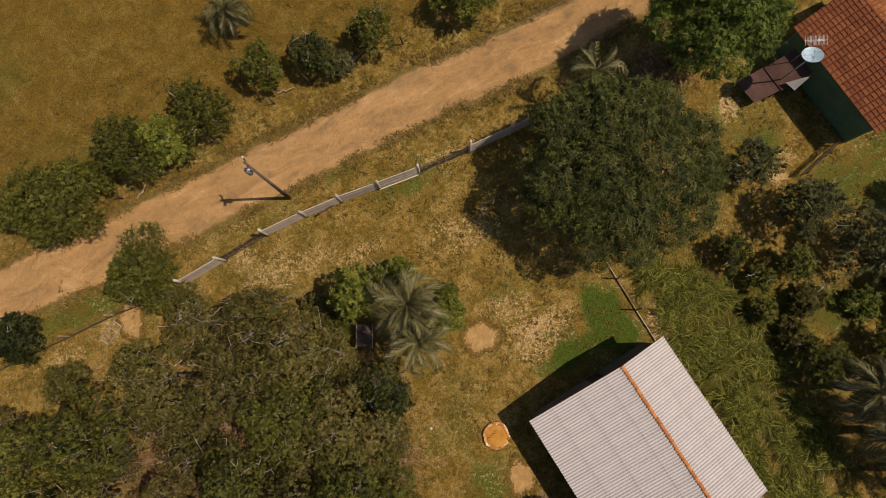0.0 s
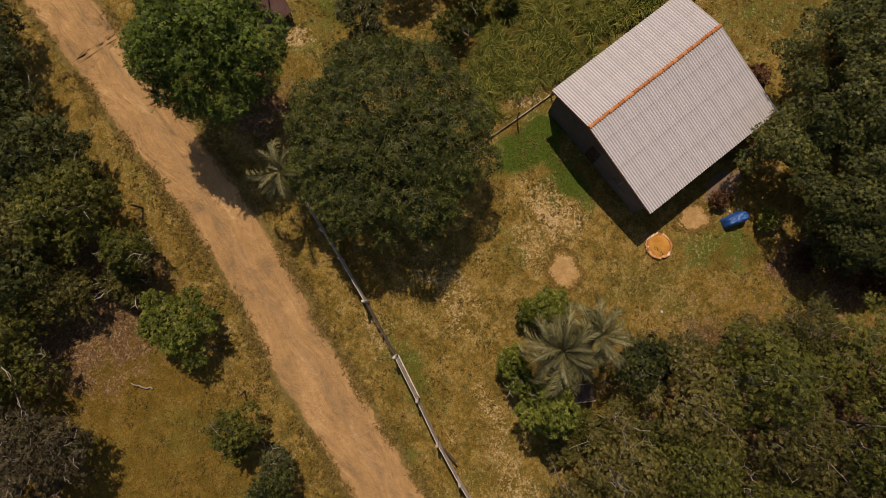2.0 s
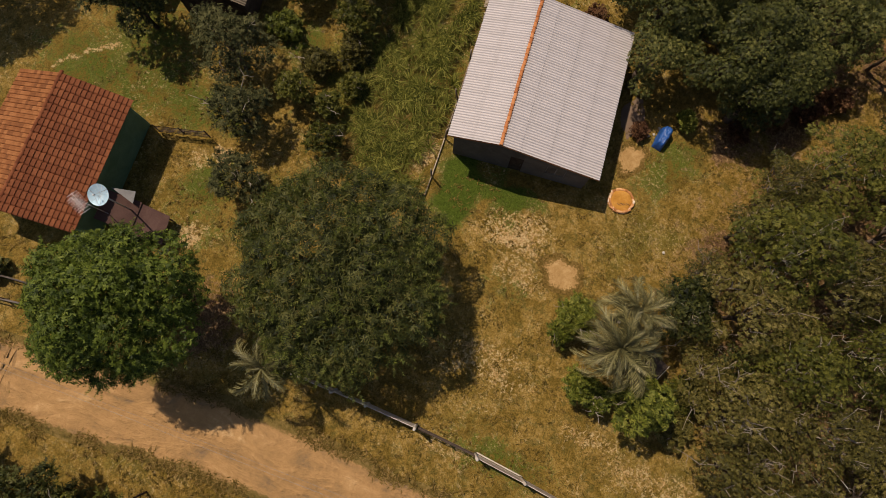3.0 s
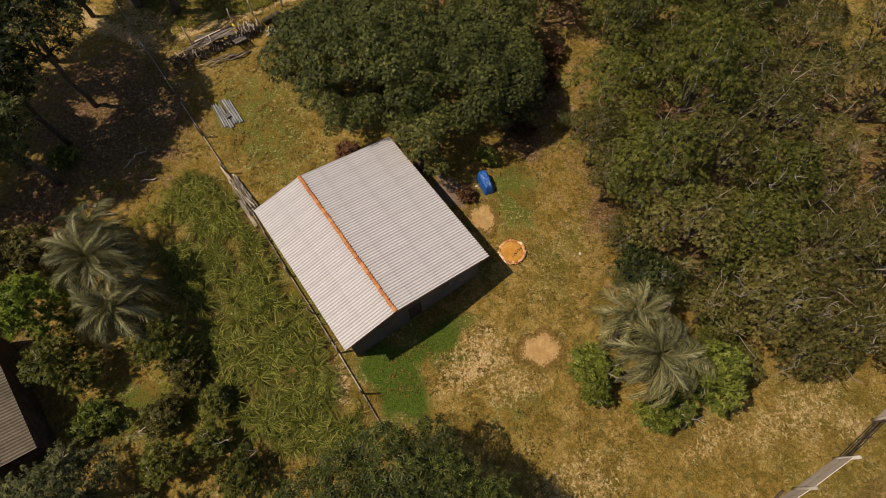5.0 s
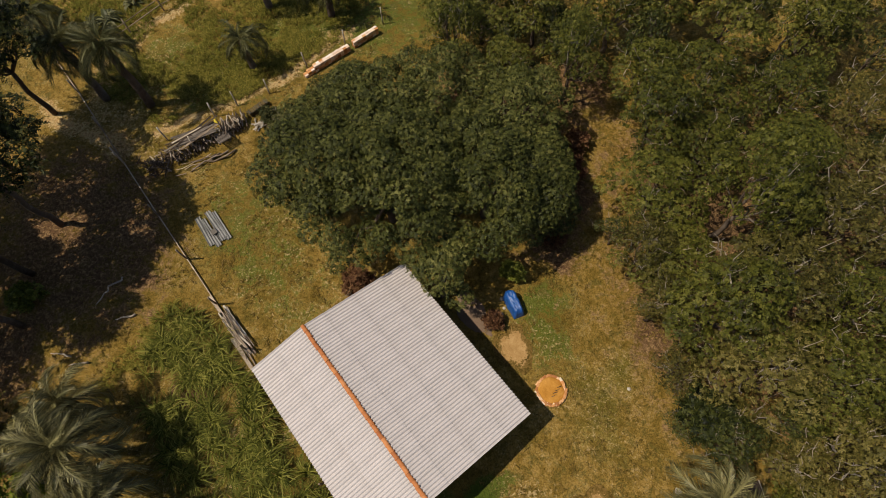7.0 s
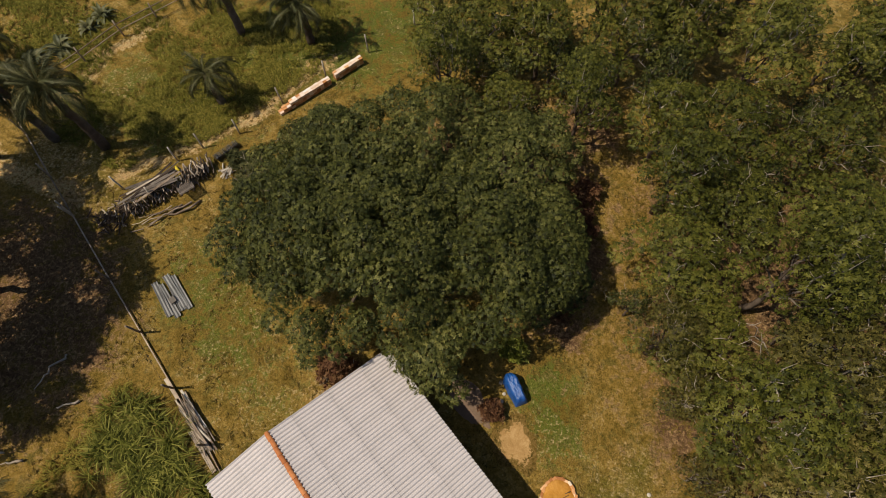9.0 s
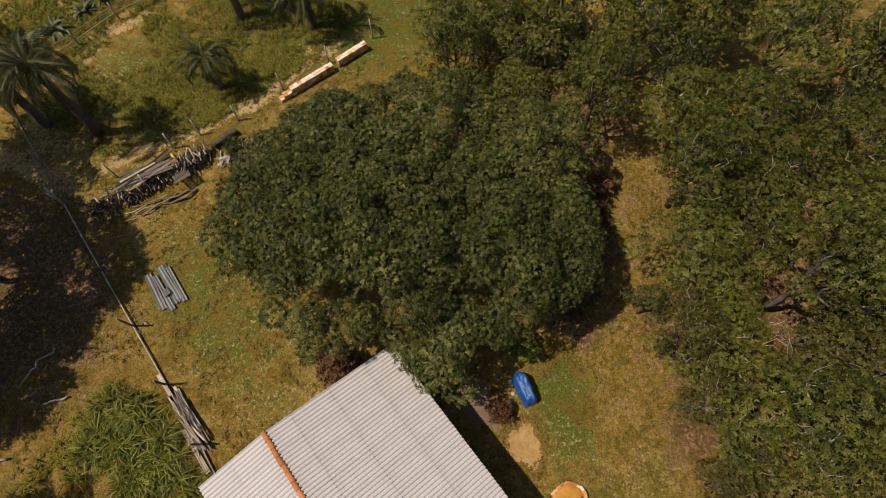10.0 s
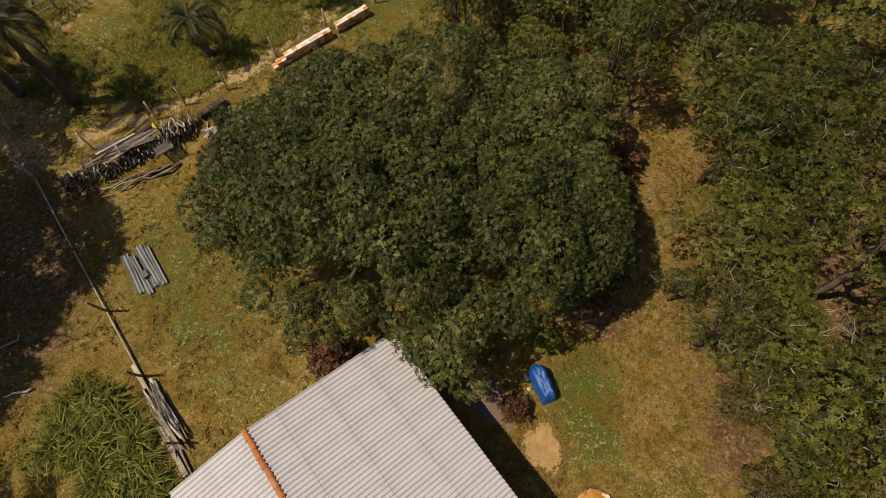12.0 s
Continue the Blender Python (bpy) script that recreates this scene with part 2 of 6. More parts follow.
LEAF_WOOD = foliage("woodland_leaves", [(0.15, (0.0190, 0.0216, 0.0026)), (0.42, (0.0570, 0.0599, 0.0068)), (0.7, (0.1114, 0.1077, 0.0142)), (0.95, (0.2037, 0.1785, 0.0326))], 0.25, 0.55, 0.17)
LEAF_TIP = foliage("young_leaves", [(0.15, (0.0307, 0.0403, 0.0064)), (0.45, (0.0787, 0.0941, 0.0147)), (0.72, (0.1440, 0.1536, 0.0266)), (0.95, (0.2592, 0.2400, 0.0598))], 0.3, 0.55, 0.17)
LEAF_LIME = foliage("lime_leaves", [(0.150, (0.0500, 0.0750, 0.0060)), (0.500, (0.1400, 0.1800, 0.0160)), (0.900, (0.2600, 0.2800, 0.0400))], 0.35)
LEAF_GREY = foliage("grey_green_leaves", [(0.15, (0.0237, 0.0275, 0.0092)), (0.5, (0.0593, 0.0620, 0.0199)), (0.9, (0.1452, 0.1319, 0.0474))])
LEAF_RED = foliage("reddish_leaves", [(0.15, (0.0486, 0.0211, 0.0104)), (0.5, (0.1215, 0.0527, 0.0234)), (0.9, (0.2430, 0.1316, 0.0585))])
LEAF_BROWN = foliage("half_dry_leaves", [(0.15, (0.0230, 0.0160, 0.0080)), (0.5, (0.0600, 0.0440, 0.0200)), (0.9, (0.1300, 0.1050, 0.0480))])
FROND = foliage("palm_fronds", [(0.100, (0.0350, 0.0330, 0.0110)), (0.450, (0.1050, 0.0940, 0.0340)), (0.750, (0.2400, 0.2050, 0.0750)), (0.980, (0.4900, 0.4150, 0.1750))], 0.10, 0.5, 0.35)
FROND_DARK = foliage("dark_palm_fronds", [(0.100, (0.0286, 0.0325, 0.0092)), (0.500, (0.0715, 0.0725, 0.0221)), (0.950, (0.2145, 0.1812, 0.0690))], 0.12, 0.55, 0.25)
CANE = foliage("tall_grass_blades", [(0.1, (0.0156, 0.0215, 0.0024)), (0.4, (0.0608, 0.0671, 0.0072)), (0.7, (0.1443, 0.1419, 0.0192)), (0.98, (0.3276, 0.2924, 0.0600))], 0.3)
TUFT = foliage("dry_grass_blades", [(0.100, (0.0550, 0.0420, 0.0076)), (0.400, (0.1265, 0.0850, 0.0171)), (0.700, (0.2090, 0.1350, 0.0342)), (0.980, (0.3300, 0.2100, 0.0760))], 0.25, 0.8, 0.1)
TUFT_GREEN = foliage("green_grass_blades", [(0.10, (0.0633, 0.0638, 0.0080)), (0.50, (0.1437, 0.1298, 0.0180)), (0.95, (0.2875, 0.2310, 0.0450))], 0.3, 0.8, 0.1)
BARK = surface("bark", [(0.3, (0.055, 0.035, 0.022)), (0.55, (0.12, 0.085, 0.06)), (0.75, (0.20, 0.155, 0.115))], 2, 30, 0.9, 0, 0.6, 0.03)
TWIG = surface("bare_twigs", [(0.3, (0.22, 0.17, 0.125)), (0.6, (0.38, 0.31, 0.235)), (0.8, (0.50, 0.42, 0.33))], 2, 30, 0.9)
PALE_SHEET = surface("pale_old_sheeting", [(0.3, (0.16, 0.125, 0.10)), (0.5, (0.26, 0.205, 0.165)), (0.75, (0.36, 0.29, 0.24))], 0.7, 14, 0.9)
WOOD = surface("weathered_wood", [(0.3, (0.15, 0.105, 0.07)), (0.5, (0.32, 0.24, 0.17)), (0.7, (0.50, 0.40, 0.29))], 1.5, 22, 0.9, 0, 0.4, 0.01, 0.35)
WOOD_DARK = surface("dark_wood", [(0.3, (0.03, 0.02, 0.014)), (0.55, (0.075, 0.052, 0.036)), (0.75, (0.14, 0.10, 0.075))], 2, 22, 0.9)
WOOD_GREY = surface("grey_old_wood", [(0.3, (0.07, 0.055, 0.045)), (0.55, (0.15, 0.12, 0.095)), (0.8, (0.24, 0.20, 0.165))], 2, 22, 0.9)
BRICK_PALE = surface("cream_brick", [(0.25, (0.58, 0.36, 0.22)), (0.45, (0.74, 0.56, 0.42)), (0.7, (0.80, 0.70, 0.60))], 1.5, 20, 0.9, 0, 0.3, 0.006, 0.4)
FIBRE = surface("fibre_cement", [(0.250, (0.3399, 0.3004, 0.2734)), (0.450, (0.4738, 0.4235, 0.3906)), (0.650, (0.5562, 0.4974, 0.4638)), (0.850, (0.6386, 0.5762, 0.5420))], 0.45, 14, 0.85, 0, 0.2, 0.004, 0.02)
FIBRE_OLD = surface("old_fibre_cement", [(0.250, (0.0756, 0.0568, 0.0369)), (0.450, (0.1350, 0.1029, 0.0672)), (0.620, (0.1944, 0.1490, 0.0984)), (0.800, (0.2592, 0.2009, 0.1353))], 0.7, 14, 0.9, 0, 0.3, 0.006, 0.12)
CLAY = surface("clay_tile", [(0.25, (0.09, 0.026, 0.012)), (0.45, (0.17, 0.052, 0.020)), (0.62, (0.24, 0.080, 0.031)), (0.82, (0.36, 0.14, 0.06))], 0.5, 18, 0.85, 0, 0.3, 0.006, 0.2)
# the same clay made lighter: sun put into the colour of one slope
CLAY_SUNLIT = surface("sunlit_clay_tile", [(0.25, (0.12, 0.042, 0.015)), (0.45, (0.22, 0.080, 0.026)), (0.62, (0.30, 0.118, 0.040)), (0.82, (0.40, 0.18, 0.07))], 0.5, 18, 0.85, 0, 0.3, 0.006, 0.3)
RIDGE = surface("ridge_clay", [(0.25, (0.32, 0.10, 0.035)), (0.5, (0.50, 0.19, 0.065)), (0.75, (0.62, 0.28, 0.12))], 1.5, 20, 0.85, 0, 0.3, 0.006, 0.3)
BRICK = surface("clay_brick", [(0.25, (0.38, 0.15, 0.05)), (0.45, (0.58, 0.27, 0.10)), (0.6, (0.70, 0.42, 0.21)), (0.72, (0.78, 0.66, 0.5))], 1.5, 20, 0.9, 0, 0.3, 0.006, 0.5)
SAND = surface("orange_sand", [(0.36, (0.24, 0.095, 0.016)), (0.46, (0.40, 0.175, 0.028)), (0.54, (0.47, 0.215, 0.038)), (0.66, (0.56, 0.280, 0.066))], 1.2, 30, 0.95, 0, 0.4, 0.02, 0.1)
EARTH = surface("packed_earth", [(0.3, (0.12, 0.078, 0.05)), (0.5, (0.19, 0.125, 0.082)), (0.7, (0.26, 0.18, 0.12))], 1.0, 24, 0.95)
PLASTER = surface("grey_render", [(0.300, (0.0750, 0.0630, 0.0510)), (0.500, (0.1250, 0.1060, 0.0860)), (0.700, (0.1750, 0.1500, 0.1230))], 0.7, 16, 0.9)
GREEN_WALL = surface("green_paint", [(0.3, (0.09, 0.16, 0.085)), (0.55, (0.14, 0.23, 0.13)), (0.8, (0.19, 0.28, 0.17))], 0.8, 16, 0.8)
PINK_WALL = surface("pinkish_render", [(0.3, (0.16, 0.10, 0.09)), (0.6, (0.28, 0.19, 0.17)), (0.8, (0.36, 0.26, 0.23))], 0.8, 16, 0.9)
CONCRETE = surface("concrete", [(0.3, (0.15, 0.14, 0.125)), (0.55, (0.25, 0.235, 0.215)), (0.8, (0.36, 0.34, 0.315))], 1.0, 20, 0.9)
SLAB = surface("pale_concrete_slab", [(0.25, (0.34, 0.27, 0.205)), (0.5, (0.56, 0.46, 0.365)), (0.75, (0.70, 0.60, 0.49))], 1.2, 16, 0.9, 0, 0.3, 0.006, 0.2)
POST = surface("pale_post", [(0.3, (0.34, 0.28, 0.21)), (0.55, (0.50, 0.43, 0.34)), (0.8, (0.62, 0.56, 0.47))], 2, 24, 0.9)
BLUE = surface("blue_tarpaulin", [(0.3, (0.0060, 0.0375, 0.1500)), (0.55, (0.0112, 0.0750, 0.2700)), (0.8, (0.0300, 0.1425, 0.4125))], 2.5, 12, 0.45, 0, 0.5, 0.03, 0.1, 0.5)
BLACK = surface("black_plastic", [(0.3, (0.008, 0.008, 0.01)), (0.6, (0.02, 0.02, 0.024)), (0.8, (0.05, 0.05, 0.055))], 3, 14, 0.4, 0, 0.5, 0.03, 0.1, 0.5)
STEEL = surface("galvanised_steel", [(0.3, (0.30, 0.30, 0.30)), (0.6, (0.45, 0.45, 0.45)), (0.8, (0.6, 0.6, 0.6))], 3, 20, 0.45, 0.7, 0.1, 0.002)
DISH = surface("pale_blue_dish", [(0.3, (0.33, 0.47, 0.54)), (0.55, (0.45, 0.60, 0.66)), (0.8, (0.58, 0.72, 0.77))], 2, 20, 0.5, 0.1, 0.1, 0.002)
WHITE = surface("white_plastic", [(0.3, (0.62, 0.60, 0.56)), (0.6, (0.74, 0.72, 0.68)), (0.8, (0.8, 0.78, 0.75))], 2, 20, 0.5)
BROWN_SHEET = surface("brown_sheeting", [(0.3, (0.05, 0.026, 0.02)), (0.55, (0.095, 0.05, 0.038)), (0.8, (0.15, 0.085, 0.065))], 0.8, 16, 0.8)
YELLOW = surface("yellow_plastic", [(0.3, (0.5, 0.36, 0.03)), (0.7, (0.66, 0.5, 0.05))], 3, 20, 0.5)


# ---- building helpers ----
def mesh_of(verts, faces, material, name="mesh"):
    me = bpy.data.meshes.new(name)
    me.from_pydata([tuple(v) for v in verts] if not isinstance(verts, list) else verts, [], faces)
    me.materials.append(material)
    me.update()
    return me


def fast_mesh(verts, quads, material, name="mesh"):
    """verts (n, 3), quads (m, 4): arrays."""
    me = bpy.data.meshes.new(name)
    n, m = len(verts), len(quads)
    me.vertices.add(n)
    me.vertices.foreach_set("co", np.ascontiguousarray(verts, dtype=np.float32).ravel())
    me.loops.add(m * 4)
    me.loops.foreach_set("vertex_index", np.ascontiguousarray(quads, dtype=np.int32).ravel())
    me.polygons.add(m)
    me.polygons.foreach_set("loop_start", np.arange(0, m * 4, 4, dtype=np.int32))
    me.materials.append(material)
    me.update(calc_edges=True)
    return me


def tri_mesh(verts, material, name="mesh", whorls=None):
    """verts (3 n, 3): n loose triangles; whorls: further vertices and triangles that share them."""
    me = bpy.data.meshes.new(name)
    n = len(verts)
    index = np.arange(n, dtype=np.int32)
    if whorls is not None:
        index = np.concatenate([index, (whorls[1] + n).ravel().astype(np.int32)])
        verts = np.concatenate([verts, whorls[0]])
    me.vertices.add(len(verts))
    me.vertices.foreach_set("co", np.ascontiguousarray(verts, dtype=np.float32).ravel())
    n = len(index)
    me.loops.add(n)
    me.loops.foreach_set("vertex_index", index)
    me.polygons.add(n // 3)
    me.polygons.foreach_set("loop_start", np.arange(0, n, 3, dtype=np.int32))
    me.materials.append(material)
    me.update(calc_edges=True)
    return me


def smooth(me):
    me.polygons.foreach_set("use_smooth", [True] * len(me.polygons))
    return me


def part(name, bm, material, parent, label="", m=None):
    """Links a bmesh, or a mesh that is shared, as one part under a thing."""
    if isinstance(bm, bmesh.types.BMesh):
        me = bpy.data.meshes.new(name)
        bm.to_mesh(me)
        bm.free()
        me.materials.append(material)
    else:
        me = bm
    ob = new(name, me)
    ob.parent = parent
    if m is not None:
        ob.matrix_basis = m
    if label:
        ob["label"] = label
    return ob


def thing(name, m, label, category, group="", kind=""):
    ob = new(name)
    ob.empty_display_size = 0.2
    ob.matrix_basis = m
    return tagged(ob, label, category, group, kind)


def box(sx, sy, sz, bevel=0.01, at=(0, 0, 0)):
    """A bevelled box whose base stands at the point given."""
    bm = bmesh.new()
    bmesh.ops.create_cube(bm, size=1)
    bmesh.ops.scale(bm, vec=(sx, sy, sz), verts=bm.verts)
    if bevel:
        bmesh.ops.bevel(bm, geom=bm.edges[:], offset=min(bevel, 0.3 * min(sx, sy, sz)), segments=1, affect="EDGES")
    bmesh.ops.translate(bm, vec=(at[0], at[1], at[2] + sz / 2), verts=bm.verts)
    return bm


def tube(points, radii, sides=7):
    """A tapered tube along points, as vertices and quads."""
    pts = [Vector(p) for p in points]
    vs, qs = [], []
    for i, (p, r) in enumerate(zip(pts, radii)):
        d = (pts[min(i + 1, len(pts) - 1)] - pts[max(i - 1, 0)]).normalized()
        a = d.orthogonal().normalized() if i == 0 else (a - d * a.dot(d)).normalized()
        b = d.cross(a)
        for k in range(sides):
            w = 2 * math.pi * k / sides
            vs.append(p + (a * math.cos(w) + b * math.sin(w)) * r)
    for i in range(len(pts) - 1):
        for k in range(sides):
            qs.append((i * sides + k, i * sides + (k + 1) % sides, (i + 1) * sides + (k + 1) % sides, (i + 1) * sides + k))
    return vs, qs


def tubes(list_of, material, name="mesh", sides=7, caps=True):
    vs, fs = [], []
    for points, radii in list_of:
        v, q = tube(points, radii, sides)
        o = len(vs)
        vs += [tuple(c) for c in v]
        fs += [tuple(i + o for i in f) for f in q]
        if caps:
            fs.append(tuple(o + k for k in range(sides))[::-1])
            fs.append(tuple(o + len(v) - sides + k for k in range(sides)))
    return smooth(mesh_of(vs, fs, material, name))


def bent(a, b, wob, rnd, n=5):
    a, b = Vector(a), Vector(b)
    k = (b - a).length * wob
    return [a.lerp(b, i / n) + (Vector((rnd.uniform(-k, k), rnd.uniform(-k, k), rnd.uniform(-k, k))) if 0 < i < n else Vector()) for i in range(n + 1)]


# ---- ground and road ----
ROAD_LINE = [(-110, -54), (-60, -20), (-31, 0.6), (-26, 3.5), (-20, 7.2), (-15, 10.2), (-10.7, 12.8), (-6.3, 15.5), (-1.6, 18.4), (2.9, 20.7), (7, 23.2), (10, 25.1), (15, 29), (19.5, 32.2), (24, 35.6), (60, 62), (110, 98)]


def road_points(step=0.5):
    pts = [Vector((*p, 0)) for p in ROAD_LINE]
    out = []
    for i in range(1, len(pts) - 2):
        a, b, c, d = pts[i - 1:i + 3]
        n = max(2, int((c - b).length / step))
        for k in range(n):
            s = k / n
            out.append(0.5 * ((2 * b) + (c - a) * s + (2 * a - 5 * b + 4 * c - d) * s * s + (3 * b - a - 3 * c + d) * s ** 3))
    return out


def road_y(x):
    xs, ys = zip(*ROAD_LINE)
    return np.interp(x, xs, ys)


def soft_spot(x, y, cx, cy, rx, ry, turn=0.0, edge=0.5):
    c, s = math.cos(radians(turn)), math.sin(radians(turn))
    dx, dy = x - cx, y - cy
    d = np.sqrt(((dx * c + dy * s) / rx) ** 2 + ((-dx * s + dy * c) / ry) ** 2)
    return np.clip((1 + edge - d) / (2 * edge), 0, 1)


def strip(x, y, ax, ay, bx, by, w):
    t = np.clip(((x - ax) * (bx - ax) + (y - ay) * (by - ay)) / ((bx - ax) ** 2 + (by - ay) ** 2), 0, 1)
    d = np.hypot(x - ax - t * (bx - ax), y - ay - t * (by - ay))
    return np.clip(1.5 - d / w, 0, 1)


def ground_z(a, b):
    return (0.05 * noise.noise((a * 0.16, b * 0.16, 3)) + 0.02 * noise.noise((a * 0.9, b * 0.9, 1)) if abs(a) < 70 and abs(b) < 70 else 0.0) - 0.05


def build_ground():
    near = np.arange(-48, 62.01, 0.4)
    xs = np.concatenate([[-2500, -900, -350, -150, -80], near, [90, 160, 350, 900, 2500]])
    ys = xs - 8
    X, Y = np.meshgrid(xs, ys, indexing="ij")
    x, y = X.ravel(), Y.ravel()
    z = np.array([ground_z(a, b) for a, b in zip(x, y)])
    n, m = len(xs), len(ys)
    i, j = np.meshgrid(np.arange(n - 1), np.arange(m - 1), indexing="ij")
    a = (i * m + j).ravel()
    me = fast_mesh(np.stack([x, y, z], 1), np.stack([a, a + m, a + m + 1, a + 1], 1), GROUND, "ground")
    smooth(me)
    side = y - road_y(x)
    gx, gy = x, y
    wx = np.array([0.9 * noise.noise((a * 0.35, b * 0.35, 11)) + 0.5 * noise.noise((a * 1.1, b * 1.1, 12)) for a, b in zip(x, y)])
    wy = np.array([0.9 * noise.noise((a * 0.35, b * 0.35, 21)) + 0.5 * noise.noise((a * 1.1, b * 1.1, 22)) for a, b in zip(x, y)])
    x, y = x + wx, y + wy
    lush = np.zeros_like(x)
    for s in ((12.6, 2.0, 2.6, 1.5, -54), (12.2, 2.4, 2.4, 1.4, -54), (9.8, 0.2, 2.4, 0.8, -35), (31, 14, 5, 2.5, 20), (28.0, -31.5, 6, 3.5, -30), (20, -36, 6, 4, 0), (29, 13.5, 4, 2.2, 30), (35, 13, 4, 3, 0), (35.5, 17.5, 4, 3, 20),
              (-9.5, 11.5, 4, 1.2, 30), (-24.5, 0.5, 4.5, 1.2, 30), (18, -37, 8, 4, -30), (12, -38, 6, 4, 0), (-3, 11, 3, 1.5, 30)):
        lush = np.maximum(lush, soft_spot(x, y, *s) * 0.62)
    lush = np.maximum(lush, np.maximum(soft_spot(x, y, 12.0, 2.2, 3.3, 1.55, -54, 0.3), 0.85 * soft_spot(x, y, 9.7, 0.2, 2.6, 0.75, 36, 0.4)))
    lush = np.maximum(lush, 0.52 * soft_spot(x, y, 21, -0.5, 4.5, 8, -36))
    lush = np.maximum(lush, 0.4 * np.maximum(soft_spot(x, y, 21, 17.5, 3, 2.5, 0), np.maximum(soft_spot(x, y, 4.5, 4.2, 1.6, 1.2, 0), np.maximum(1.5 * soft_spot(x, y, 4.4, -10.4, 1.8, 3.0, 0), 1.2 * soft_spot(x, y, 23.0, -16.6, 3.4, 6.0, 36)))))
    for s in ((34.4, 16.6, 3.2, 1.8, 20), (28.9, 13.6, 2.4, 1.3, 30), (25.6, 11.6, 1.4, 1.0, 0), (31.6, 16.4, 1.6, 1.2, 0), (27.5, 4.5, 2.5, 2.0, 0), (22.5, 15.5, 1.6, 2.4, -30)):
        lush = np.maximum(lush, 0.68 * soft_spot(x, y, *s))
    bare = np.zeros_like(x)
    for s in ((-0.2, 13.2, 1.6, 0.8, 30), (-13.9, 4.9, 1.4, 1.1, 30), (-22, -0.6, 1.6, 0.9, 20), (7.2, 0.8, 1.8, 3.0, -50), (-10.8, 4.4, 4.0, 1.5, 30), (20.4, 19.2, 1.1, 1.6, 0), (24.5, 15.5, 1.4, 0.9, 30),
              (5, 2.8, 2.6, 1.4, 20), (2.5, 7.6, 3.2, 1.0, 30), (-6, 5.6, 2.5, 0.9, 30), (16.5, -11.2, 1.2, 1.0, 0), (2.2, -24.5, 1.6, 1.2, 0), (-9, 4.6, 3, 0.8, 30), (34.5, -27.5, 3, 1.2, -30), (-26, -3.5, 2, 1.5, 0), (22.5, -4, 1, 0.9, 0), (1.5, 8.5, 3.0, 1.2, 30)):
        bare = np.maximum(bare, soft_spot(x, y, *s) * 0.54)
    for s in ((31, -25.6, 24.5, -28.6, 0.45), (24.5, -28.6, 17.2, -34.8, 0.5), (33.5, -24.5, 40, -29, 1.0), (36.5, -30, 34, -36.5, 1.1), (34, -36.5, 30, -40, 0.7), (37, 19.5, 35.5, 14.8, 0.25), (-40, 0, -34, 3, 0.5)):
        bare = np.maximum(bare, strip(x, y, *s) * 0.75)
    bare = np.maximum(bare, 0.42 * np.clip(1.6 - np.abs(side) / 2.6, 0, 1))
    bare = np.maximum(bare, 0.85 * np.maximum(soft_spot(x, y, 15.9, 2.5, 1.5, 0.8, -54), np.maximum(0.85 * soft_spot(x, y, 7.4, 1.4, 1.2, 2.1, -40), np.maximum(soft_spot(x, y, 15.0, -10.9, 1.1, 0.6, 36), np.maximum(soft_spot(x, y, 20.6, 18.6, 1.0, 1.5, -30), soft_spot(x, y, 23.6, 13.9, 0.9, 0.7, 0))))))
    litter = np.zeros_like(x)
    for s in ((34.5, -17.5, 6.5, 8.0, 36), (1.8, -20, 1.7, 4.0, 0), (-0.5, -28.5, 2.5, 3.0, 0), (3.5, -14.5, 2, 1.5, 0), (15.5, -12.3, 1.4, 1.0, 0), (-1.6, -8.5, 1.0, 1.8, 0), (6, -26, 7, 5, 0), (-12, -14, 12, 14, 0), (2, 33, 6, 6, 0), (15, 20.5, 2.5, 2.5, 0), (40, 2, 6, 5, 0), (25.8, -7.2, 1.1, 1.6, 0), (37.5, -9.5, 3.0, 4.0, 0)):
        litter = np.maximum(litter, soft_spot(x, y, *s) * 0.8)
    field = np.clip((side - 4) / 4, 0, 1)
    me.color_attributes.new("cover", "FLOAT_COLOR", "POINT").data.foreach_set("color", np.stack([lush, bare, litter, field], 1).astype(np.float32).ravel())
    tagged(new("ground", me), "dry straw-coloured pasture with greener drifts and bare soil", "ground", kind="structure")


